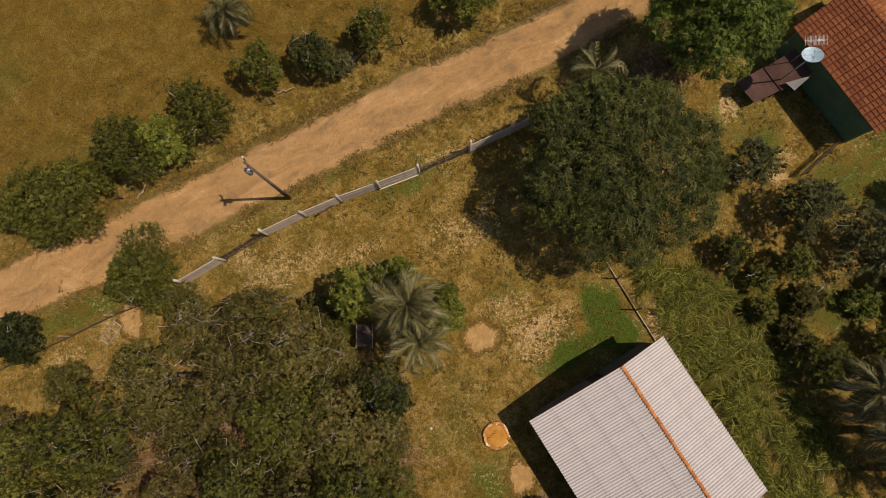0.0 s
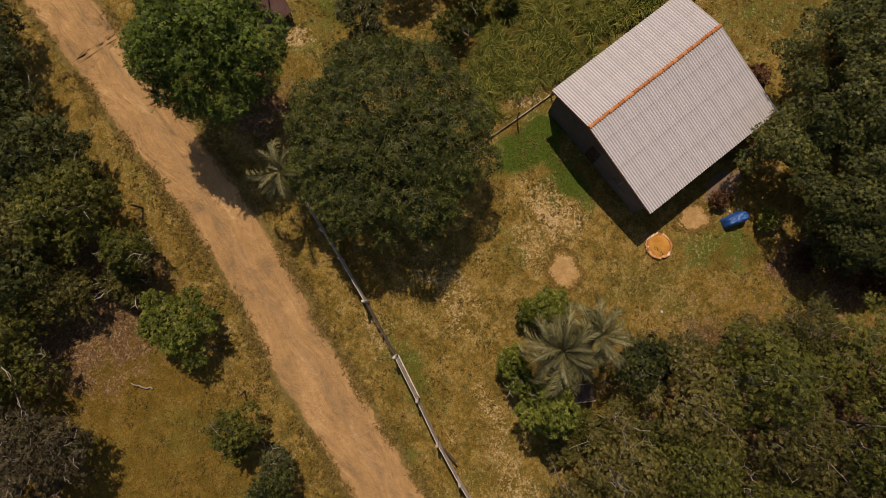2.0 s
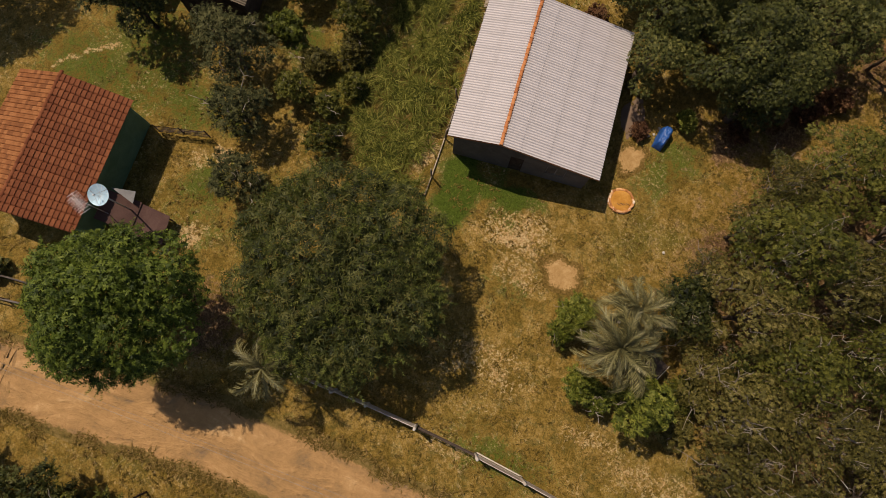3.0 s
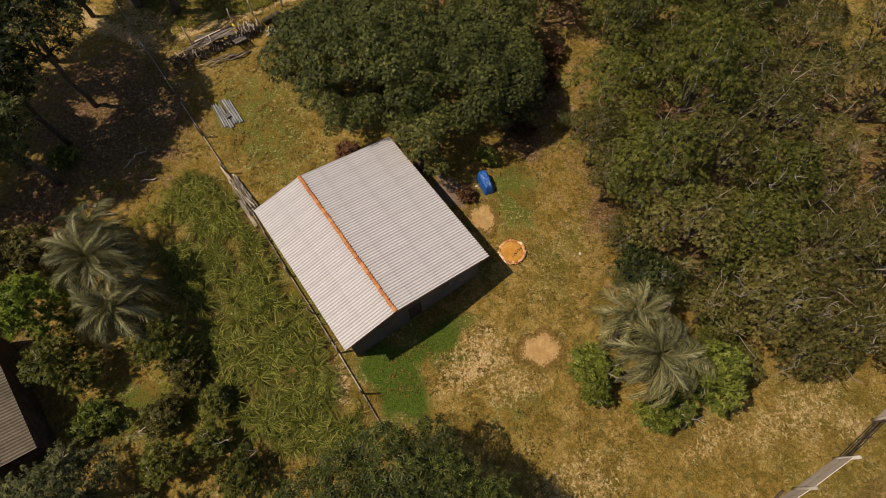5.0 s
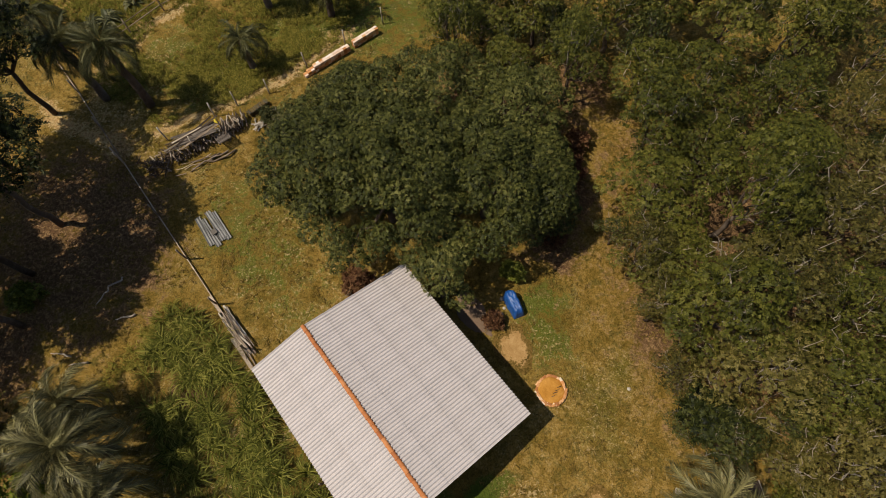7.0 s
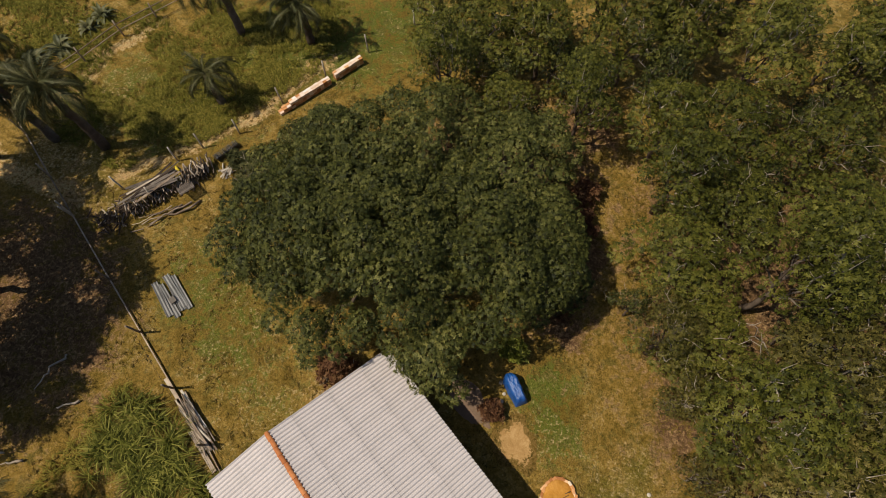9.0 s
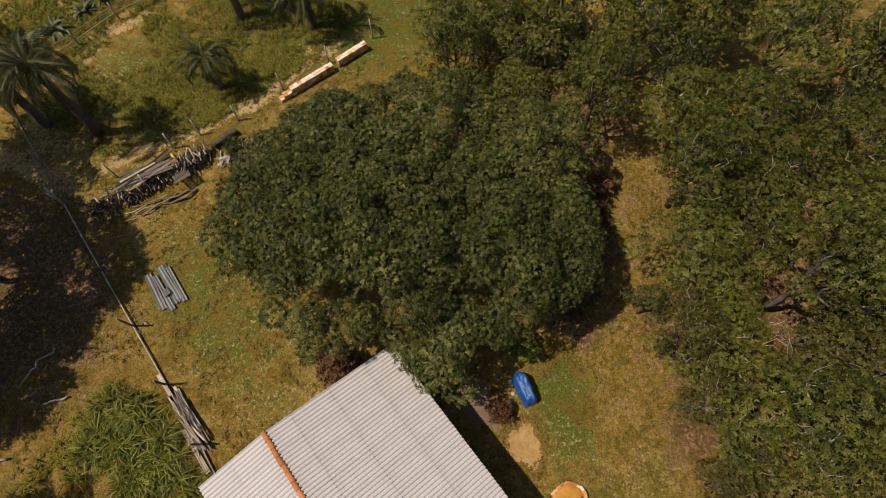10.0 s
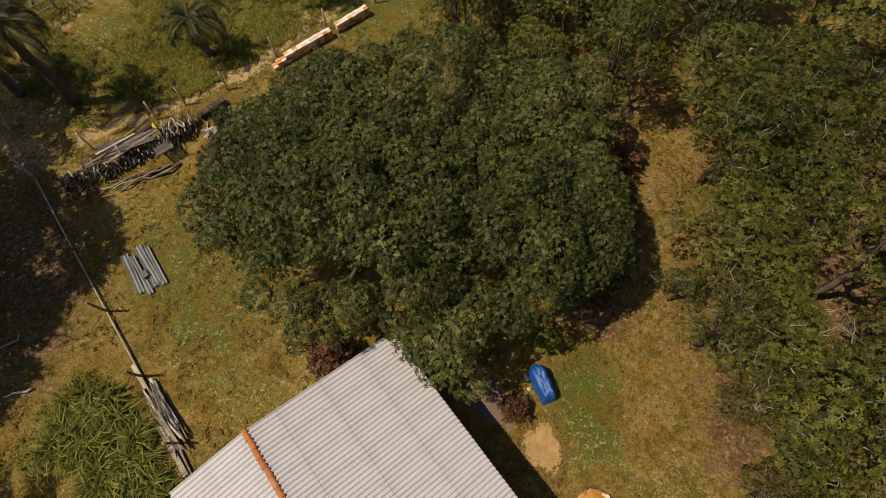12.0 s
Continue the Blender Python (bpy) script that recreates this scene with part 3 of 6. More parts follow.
def build_road():
    pts = road_points()
    vs, qs, edge, track = [], [], [], []
    across = [-2.5, -2.1, -1.7, -1.35, -1.0, -0.6, 0, 0.6, 1.0, 1.35, 1.7, 2.1, 2.5]
    for i, p in enumerate(pts):
        d = (pts[min(i + 1, len(pts) - 1)] - pts[max(i - 1, 0)]).normalized()
        nrm = Vector((-d.y, d.x, 0))
        for w in across:
            wob = 0.25 * noise.noise((p.x * 0.5, p.y * 0.5, 7 if w > 0 else 2)) * abs(w) / 2
            q = p + nrm * (w + wob)
            rut = -0.035 * (math.exp(-((w - 0.85) / 0.25) ** 2) + math.exp(-((w + 0.85) / 0.25) ** 2))
            z = 0.035 + rut + 0.03 * noise.noise((q.x * 0.8, q.y * 0.8, 5)) + (0.045 if abs(w) < 1.9 else 0.0) - (0.08 if abs(w) > 2.3 else 0)
            vs.append((q.x, q.y, z))
            edge.append(max(0.0, (abs(w) - 1.45) / 0.85))
            track += [p.x * 0.34, w * 0.9 + 0.5 * noise.noise((p.x * 0.3, p.y * 0.3, 9)), 0.0]
    m = len(across)
    for i in range(len(pts) - 1):
        for k in range(m - 1):
            qs.append((i * m + k, (i + 1) * m + k, (i + 1) * m + k + 1, i * m + k + 1))
    me = smooth(fast_mesh(np.array(vs), np.array(qs), ROAD, "road"))
    me.attributes.new("edge", "FLOAT", "POINT").data.foreach_set("value", np.array(edge, dtype=np.float32))
    me.attributes.new("track", "FLOAT_VECTOR", "POINT").data.foreach_set("vector", np.array(track, dtype=np.float32))
    tagged(new("road", me), "rutted orange dirt road with grassy edges", "road", kind="structure")


def soil_patch(name, cx, cy, rx, ry, turn, material, label, seed):
    rnd = random.Random(seed)
    n, rings = 48, ((0.3, 0.0), (0.6, 0.1), (0.85, 0.4), (1.1, 0.9), (1.35, 1.6))
    c, s = math.cos(radians(turn)), math.sin(radians(turn))
    flat, fs, edge = [(0.0, 0.0)], [], [0.0]
    for ring, e in rings:
        for k in range(n):
            w = 2 * math.pi * k / n
            r = ring * (1 + 0.4 * noise.noise((math.cos(w) * 1.6, math.sin(w) * 1.6, seed)) + 0.12 * noise.noise((math.cos(w) * 5, math.sin(w) * 5, seed + 9)))
            flat.append((r * rx * math.cos(w) * c - r * ry * math.sin(w) * s, r * rx * math.cos(w) * s + r * ry * math.sin(w) * c))
            edge.append(e)
    vs = [(a, b, ground_z(cx + a, cy + b) + 0.018) for a, b in flat]
    fs += [(0, 1 + k, 1 + (k + 1) % n) for k in range(n)]
    for ring in range(len(rings) - 1):
        o = 1 + ring * n
        fs += [(o + k, o + n + k, o + n + (k + 1) % n, o + (k + 1) % n) for k in range(n)]
    me = smooth(mesh_of(vs, fs, material, name))
    me.attributes.new("edge", "FLOAT", "POINT").data.foreach_set("value", np.array(edge, dtype=np.float32))
    ob = new(name, me)
    ob.matrix_basis = pose(cx, cy, 0)
    tagged(ob, label, "ground patch", kind="structure")


build_ground()
build_road()
soil_patch("sand_patch", 3.15, 0.5, 1.15, 1.05, 20, PATCH, "bare patch of pale sandy soil in the grass", 4)
soil_patch("bare_patch", 6.5, -8.6, 0.75, 1.1, 10, PATCH, "bare patch of pale soil beside the white-roofed house", 9)
soil_patch("bare_patch", -21.4, -0.1, 0.8, 1.1, 30, PATCH, "bare patch of pale soil behind the wire fence", 23)
soil_patch("earth_pad", 8.75, -10.7, 1.2, 0.5, -54, EARTH, "worn grey pad along the wall of the house", 19)


# ---- houses ----
WAVE = 0.18


def wave_sheet(width_waves, length, material, thick=0.007, amp=0.040):
    """A corrugated sheet: x across the waves, y down the slope from 0 to -length, with thickness."""
    n = width_waves * 8
    vs, fs, m = [], [], n + 1
    for lift, y0, y1 in ((0, 0.0, -length), (-thick, -length, 0.0)):
        o = len(vs)
        for yy in (y0, y1):
            vs += [(k * WAVE / 8, yy, amp * math.cos(2 * math.pi * k / 8) + lift) for k in range(m)]
        fs += [(o + m + k, o + m + k + 1, o + k + 1, o + k) for k in range(n)]
    o = len(vs)
    for lift in (0, -thick):
        vs += [(k * WAVE / 8, -length, amp * math.cos(2 * math.pi * k / 8) + lift) for k in range(m)]
    fs += [(o + m + k, o + m + k + 1, o + k + 1, o + k) for k in range(n)]
    return smooth(mesh_of(vs, fs, material, "sheet"))


def slope_frame(u, v, z, down, sign):
    """A frame at a point of the ridge: x along the ridge, -y down the slope; sign: the side towards which it falls."""
    if sign < 0:
        return Matrix.Translation((u, v, z)) @ Matrix.Rotation(math.atan(down), 4, "X")
    return Matrix.Translation((u, v, z)) @ Matrix.Rotation(math.pi, 4, "Z") @ Matrix.Rotation(math.atan(down), 4, "X")


def corrugated_slope(house, length, v_eave, z_ridge, z_eave, laps, material, label, name="roof_sheet"):
    run, sign = abs(v_eave), (1 if v_eave > 0 else -1)
    down = (z_ridge - z_eave) / run
    slope = math.hypot(run, z_ridge - z_eave)
    cols = round(length / (6 * WAVE))
    stretch = length / (cols * 6 * WAVE)
    cuts = [0.03] + list(laps) + [slope]
    fr = slope_frame(length if sign > 0 else 0, 0, z_ridge, down, sign)
    for r in range(len(cuts) - 1):
        top = cuts[r] - (0.14 if r else 0)
        me = wave_sheet(6, cuts[r + 1] - top, material)
        tilt = 0.010 / (cuts[r + 1] - top)
        for c in range(cols):
            m = fr @ Matrix.Translation((c * 6 * WAVE * stretch, -top, 0.03 + 0.001 * (c % 2))) @ Matrix.Rotation(-tilt, 4, "X") @ Matrix.Diagonal((stretch, 1, 1, 1))
            part(name, me, material, house, label, m)


def ridge_tile_mesh(material, length=0.44, r0=0.115, r1=0.10):
    vs, fs, n = [], [], 8
    for x, r in ((0, r0), (0.06, r0), (0.065, r1), (length, r1)):
        for k in range(n + 1):
            w = math.pi * k / n
            vs.append((x, -math.cos(w) * r * 1.15, math.sin(w) * r))
    m = n + 1
    for i in range(3):
        fs += [(i * m + k, (i + 1) * m + k, (i + 1) * m + k + 1, i * m + k + 1) for k in range(n)]
    return smooth(mesh_of(vs, fs, material, "ridge_tile"))


def ridge_row(house, length, z, material, label, step=0.4, jitter=0.012, seed=1, start=0.0):
    me = ridge_tile_mesh(material)
    rnd = random.Random(seed)
    for k in range(int(round(length / step))):
        m = pose(start + k * step, rnd.uniform(-jitter, jitter), z + rnd.uniform(-0.006, 0.006), 0, rnd.uniform(0.2, 1.6), rnd.uniform(-1.5, 1.5))
        part("ridge_tile", me, material, house, label, m)


def gable_walls(house, u0, u1, v_lo, v_hi, z_lo, z_ridge, z_hi, material, label, openings=(), thick=0.15, lift=0.05):
    """Four walls whose tops follow the roof; openings: (wall, from, to, sill, head) cut through."""
    def prism(outline, axis, at):
        bm = bmesh.new()
        a = [bm.verts.new((at, p, q) if axis == "u" else (p, at, q)) for p, q in outline]
        b = [bm.verts.new((at + thick, p, q) if axis == "u" else (p, at + thick, q)) for p, q in outline]
        bm.faces.new(a)
        bm.faces.new(b[::-1])
        for i in range(len(a)):
            j = (i + 1) % len(a)
            bm.faces.new((a[i], b[i], b[j], a[j]))
        bmesh.ops.recalc_face_normals(bm, faces=bm.faces)
        return bm

    def top(v):
        return (z_ridge - (z_ridge - z_lo) * v / v_lo if v < 0 else z_ridge - (z_ridge - z_hi) * v / v_hi) - lift

    inner_lo, inner_hi = v_lo + 0.45, v_hi - 0.35
    for wall, at in (("near", u0), ("far", u1 - thick)):
        holes = sorted(o[1:] for o in openings if o[0] == wall)
        x = inner_lo
        spans = []
        for lo, hi, sill, head in holes:
            spans += [(x, lo, 0, None), (lo, hi, head, None)]
            if sill > 0:
                spans.append((lo, hi, 0, sill))
            x = hi
        spans.append((x, inner_hi, 0, None))
        for lo, hi, b, t in spans:
            cut = [lo] + ([0.0] if lo < 0 < hi else []) + [hi]
            tops = [(v, top(v) if t is None else t) for v in cut]
            part("gable_wall", prism([(lo, b)] + [(hi, b)] + tops[::-1], "u", at), material, house, label)
    for v in (inner_lo, inner_hi - thick):
        part("side_wall", prism([(u0 + thick, 0), (u1 - thick, 0), (u1 - thick, top(v) - 0.04), (u0 + thick, top(v) - 0.04)], "v", v), material, house, label)


def purlins(house, length, v_lo, v_hi, z_lo, z_ridge, z_hi):
    for v in np.linspace(v_lo + 0.15, v_hi - 0.15, 8):
        z = z_ridge - (z_ridge - z_lo) * v / v_lo if v < 0 else z_ridge - (z_ridge - z_hi) * v / v_hi
        part("purlin", box(length - 0.1, 0.06, 0.10, 0.005, (length / 2, v, z - 0.125)), WOOD_DARK, house, "dark wooden purlin")


def build_white_house():
    h = thing("house", pose(11.70, -0.48, 0, 0, 0, -53.83), "single-storey house with a white corrugated roof and grey rendered walls", "house")
    L, lo, hi, zl, zr, zh = 10.8, -6.55, 3.38, 2.89, 4.13, 3.43
    corrugated_slope(h, L, lo, zr, zl, (1.25, 3.15, 5.0), FIBRE, "white corrugated fibre-cement sheet")
    corrugated_slope(h, L, hi, zr, zh, (1.75,), FIBRE, "white corrugated fibre-cement sheet")
    ridge_row(h, L, zr + 0.015, RIDGE, "orange clay ridge tile")
    gable_walls(h, 0.35, L - 0.3, lo, hi, zl, zr, zh, PLASTER, "grey cement render", (("near", -1.75, -0.85, 0, 2.1), ("near", -4.6, -3.3, 1.0, 2.1)))
    purlins(h, L, lo, hi, zl, zr, zh)
    d = part("door", box(0.05, 0.88, 2.08, 0.008, (0.42, -1.3, 0.0)), WOOD_DARK, h, "brown wooden door")
    part("handle", box(0.04, 0.03, 0.12, 0.008, (0.375, -1.62, 1.0)), STEEL, d, "steel handle")
    w = part("window", box(0.05, 1.28, 1.08, 0.008, (0.44, -3.95, 1.01)), CONCRETE, h, "pale grey closed shutters")
    for v in (-4.27, -3.63):
        part("shutter", box(0.02, 0.56, 0.98, 0.006, (0.40, v, 1.06)), PLASTER, w, "pale shutter leaf")
    for u in (0.02, L - 0.05):
        for a, b, za, zb in ((lo, 0, zl, zr), (0, hi, zr, zh)):
            v, q = tube([(u, a, za - 0.06), (u, b, zb - 0.06)], [0.035, 0.035], 4)
            part("verge_board", mesh_of([tuple(c) for c in v], q, RIDGE, "verge_board"), RIDGE, h, "orange painted verge board")


def clay_tile_mesh(w, l, material, lip=0.007):
    """A roof tile: two shallow humps and a deep side channel, thick lower lip."""
    prof = [(0, -0.02), (0.07, 0.035), (0.22, 0.060), (0.36, 0.052), (0.46, 0.046), (0.56, 0.052), (0.70, 0.060), (0.86, 0.045), (0.93, 0.0), (1.0, -0.02)]
    vs, fs, m = [], [], len(prof)
    for yy, lift in ((0, 0.0), (-l, lip), (-l, -0.006)):
        vs += [(x * w, yy, z + lift) for x, z in prof]
    for i in range(2):
        fs += [(i * m + k, (i + 1) * m + k, (i + 1) * m + k + 1, i * m + k + 1) for k in range(m - 1)]
    return mesh_of(vs, fs, material, "roof_tile")


def tiled_slope(house, length, v_eave, z_ridge, z_eave, material, label, w=0.48, l=0.42, lip=0.007):
    run, sign = abs(v_eave), (1 if v_eave > 0 else -1)
    down, slope = (z_ridge - z_eave) / run, math.hypot(run, z_ridge - z_eave)
    cols, rows = round(length / w), round(slope / l)
    w, l = length / cols, slope / rows
    me = clay_tile_mesh(w * 1.02, l * 1.12, material, lip)
    fr = slope_frame(length if sign > 0 else 0, 0, z_ridge, down, sign)
    rnd = random.Random(5)
    for r in range(rows):
        for c in range(cols):
            part("roof_tile", me, material, house, label, fr @ pose(c * w, -r * l, 0.02 + rnd.uniform(0, 0.004), rnd.uniform(-0.3, 0.3), rnd.uniform(-0.4, 0.4), rnd.uniform(-0.6, 0.6)))
    bm = bmesh.new()
    vs = [bm.verts.new(c) for c in ((0.02, 0, -0.03), (length - 0.02, 0, -0.03), (length - 0.02, -slope + 0.05, -0.03), (0.02, -slope + 0.05, -0.03))]
    bm.faces.new(vs)
    bmesh.ops.solidify(bm, geom=bm.faces[:], thickness=0.03)
    part("roof_boarding", bm, WOOD_DARK, house, "dark roof boarding", fr)


def build_tiled_house():
    # origin at the road end of the ridge; x runs along the ridge away from the road
    h = thing("house", pose(26.35, 25.55, 0, 0, 0, -53.8), "single-storey house with a red clay-tile roof and green walls", "house")
    L, lo, hi, zl, zr, zh = 9.1, -3.9, 3.7, 3.1, 4.5, 3.2
    tiled_slope(h, L, lo, zr, zl, CLAY, "red-brown clay roof tile", 0.5, 0.28, 0.05)
    # the slope facing the sun takes the lightened clay
    tiled_slope(h, L, hi, zr, zh, CLAY_SUNLIT, "clay roof tile coloured lighter orange for the sun on its slope", 0.30, 0.30)
    ridge_row(h, L, zr + 0.02, CLAY, "red clay ridge tile", 0.42)
    gable_walls(h, 0.35, L - 0.3, lo, hi, zl, zr, zh, GREEN_WALL, "dark green painted wall")
    # lean-to awning beside the wall
    for lab, material, corners in (("brown sheet of the lean-to", BROWN_SHEET, ((1.3, -3.95, 2.1), (3.3, -3.95, 2.1), (3.2, -6.0, 1.35), (1.15, -6.0, 1.35))),
                                   ("brown sheet of the lean-to", BROWN_SHEET, ((1.1, -5.85, 1.32), (3.15, -5.85, 1.32), (2.9, -7.75, 0.8), (0.95, -7.95, 0.8))),
                                   ("pale grey corner of sheeting", CONCRETE, ((3.45, -4.3, 2.2), (3.7, -5.6, 1.8), (2.9, -5.75, 1.8)))):
        bm = bmesh.new()
        f = bm.faces.new([bm.verts.new(c) for c in corners])
        bmesh.ops.subdivide_edges(bm, edges=bm.edges[:], cuts=3, use_grid_fill=True)
        for v in bm.verts:
            v.co.z += 0.05 * noise.noise(v.co * 1.3)
        bmesh.ops.solidify(bm, geom=bm.faces[:], thickness=0.03)
        part("awning_sheet", bm, material, h, lab)
    for u, v, z in ((1.3, -5.9, 1.25), (3.05, -5.9, 1.25), (1.1, -7.7, 0.76), (2.75, -7.6, 0.76)):
        part("awning_post", box(0.09, 0.09, z, 0.01, (u, v, 0)), WOOD_DARK, h, "dark wooden post")


def build_grey_house():
    h = thing("house", pose(32.5, 8.3, 0, 0, 0, -50.9), "house with an old grey-brown corrugated roof", "house")
    L, lo, hi, zl, zr, zh = 8.9, -2.85, 2.9, 2.75, 3.75, 2.75
    corrugated_slope(h, L, lo, zr, zl, (1.5,), FIBRE_OLD, "old grey-brown corrugated sheet")
    corrugated_slope(h, L, hi, zr, zh, (1.5,), FIBRE_OLD, "old grey-brown corrugated sheet")
    ridge_row(h, L, zr - 0.02, WOOD_DARK, "dark ridge cap of the old roof", 0.4, 0.004)
    gable_walls(h, 0.35, L - 0.3, lo, hi, zl, zr, zh, WOOD_DARK, "dark boarded wall")


def build_shed():
    h = thing("shed", pose(38.3, 9.2, 0, 0, 0, 45), "low shed with a pale corrugated roof and clay ridge", "shed")
    L, lo, hi, zl, zr, zh = 6.5, -2.0, 2.1, 2.5, 3.2, 2.5
    corrugated_slope(h, L, lo, zr, zl, (), PALE_SHEET, "pale weathered corrugated sheet")
    corrugated_slope(h, L, hi, zr, zh, (), PALE_SHEET, "pale weathered corrugated sheet")
    ridge_row(h, L, zr + 0.01, RIDGE, "orange clay ridge tile")
    gable_walls(h, 0.2, L - 0.2, lo, hi, zl, zr, zh, PINK_WALL, "pinkish rendered wall", thick=0.12)


build_white_house()
build_tiled_house()
build_grey_house()
build_shed()


# ---- trees, shrubs and palms ----
def leaf_cloud(centres, radii, per_m2, size, rng, flat=0.3, width=0.5, hollow=0.32):
    """Pointed leaves, set over the upper shells of the clumps."""
    P, N = [], []
    for c, r in zip(centres, radii):
        n = max(8, int(per_m2 * 9.5 * r * r))
        d = rng.normal(size=(n, 3))
        d[:, 2] = np.where(d[:, 2] < -0.25, -d[:, 2], d[:, 2])
        d /= np.linalg.norm(d, axis=1)[:, None]
        rad = r * (0.55 + 0.5 * rng.random(n) ** 0.6)
        P.append(np.asarray(c) + d * rad[:, None] * np.array([1, 1, 0.8]))
        N.append(d)
    P, N = np.concatenate(P), np.concatenate(N)
    # no leaves deep inside a neighbouring clump
    C, R = np.asarray(centres), np.asarray(radii)
    keep = np.ones(len(P), bool)
    for c, r in zip(C, R):
        keep &= ((P - c) ** 2).sum(1) > (hollow * r) ** 2
    P, N = P[keep], N[keep]
    n = len(P)
    N = N * (1 - flat) + np.array([0, 0, flat]) + rng.normal(size=(n, 3)) * 0.6
    N /= np.linalg.norm(N, axis=1)[:, None]
    T = np.cross(N, rng.normal(size=(n, 3)))
    T /= np.linalg.norm(T, axis=1)[:, None]
    B = np.cross(N, T)
    s = size * (0.6 + 0.8 * rng.random(n))[:, None]
    w = s * width
    return np.stack([P - T * s * 0.45 + B * w * 0.55, P - T * s * 0.35 - B * w * 0.6, P + T * s * 0.7 - N * s * 0.1], 1).reshape(-1, 3)


def leaf_rosettes(centres, radii, per_m2, size, rng, width=0.36, leaves=5, lift=0.4, droop=0.3, cull=0.84):
    """Whorls of leaves over the outside of the clumps: vertices and triangles; the leaves of a whorl share its centre."""
    squash = np.array([1, 1, 0.8])
    P, N = [], []
    for c, r in zip(centres, radii):
        n = max(4, int(per_m2 * 9.5 * r * r))
        d = rng.normal(size=(n, 3))
        d[:, 2] = np.where(d[:, 2] < -0.2, -d[:, 2], d[:, 2])
        d /= np.linalg.norm(d, axis=1)[:, None]
        P.append(np.asarray(c) + d * (r * (0.84 + 0.28 * rng.random(n)))[:, None] * squash)
        N.append(d)
    P, N = np.concatenate(P), np.concatenate(N)
    keep = np.ones(len(P), bool)
    for c, r in zip(np.asarray(centres), radii):
        keep &= (((P - c) / squash) ** 2).sum(1) > (cull * r) ** 2
    P, N = P[keep], N[keep]
    n = len(P)
    N = N * (1 - lift) + np.array([0, 0, lift]) + rng.normal(size=(n, 3)) * 0.28
    N /= np.linalg.norm(N, axis=1)[:, None]
    T = np.cross(N, rng.normal(size=(n, 3)))
    T /= np.linalg.norm(T, axis=1)[:, None]
    B = np.cross(N, T)
    V = np.empty((n, 1 + 2 * leaves, 3))
    V[:, 0] = P
    for k in range(leaves):
        w = (2 * math.pi * k / leaves + rng.normal(0, 0.2, n))[:, None]
        s = (size * (0.65 + 0.65 * rng.random(n)))[:, None]
        out, side = np.cos(w) * T + np.sin(w) * B, np.cos(w) * B - np.sin(w) * T
        fall = N * s * (droop * (0.4 + 1.2 * rng.random(n)))[:, None]
        V[:, 1 + 2 * k] = P + out * s * 0.5 + side * s * width - fall * 0.2
        V[:, 2 + 2 * k] = P + out * s - side * s * width * 0.35 - fall
    F = np.array([(0, 1 + 2 * k, 2 + 2 * k) for k in range(leaves)])
    F = (np.arange(n)[:, None, None] * (1 + 2 * leaves) + F).reshape(-1, 3)
    return V.reshape(-1, 3), F


def leaf_sprays(rng, cs, rs, count, length, per, size, width=0.36):
    """Leafy twigs that stand out from the clumps: leaves in two rows along each."""
    k = rng.integers(0, len(cs), count)
    C, R = np.asarray(cs)[k], np.asarray(rs)[k]
    d = rng.normal(size=(count, 3))
    out = C * np.array([1, 1, 0.0])
    out /= np.linalg.norm(out, axis=1)[:, None] + 1e-6
    d = d * 0.6 + out * 0.7 + np.array([0, 0, 0.45])
    d /= np.linalg.norm(d, axis=1)[:, None]
    base = C + d * (R * 0.6)[:, None]
    L = length * (0.6 + 0.7 * rng.random(count))
    s = np.tile(np.linspace(0.08, 1, per), count)
    D, B, LL = np.repeat(d, per, 0), np.repeat(base, per, 0), np.repeat(L, per)
    n = count * per
    side = np.cross(D, np.array([0, 0, 1.0]))
    side /= np.linalg.norm(side, axis=1)[:, None] + 1e-6
    sg = np.where(np.arange(n) % 2, 1.0, -1.0)[:, None]
    P = B + D * (s * LL)[:, None] - np.array([0, 0, 1]) * (0.25 * LL * s ** 2)[:, None]
    T = side * sg + D * 0.7 + rng.normal(size=(n, 3)) * 0.3
    T /= np.linalg.norm(T, axis=1)[:, None]
    N = np.cross(T, D) + rng.normal(size=(n, 3)) * 0.35
    N *= np.sign(N[:, 2:3] + 1e-6)
    N /= np.linalg.norm(N, axis=1)[:, None]
    W = np.cross(N, T)
    z = (size * (0.7 + 0.6 * rng.random(n)) * (1.1 - 0.4 * s))[:, None]
    return np.stack([P + W * z * width * 0.5, P - W * z * width * 0.5, P + T * z], 1).reshape(-1, 3)


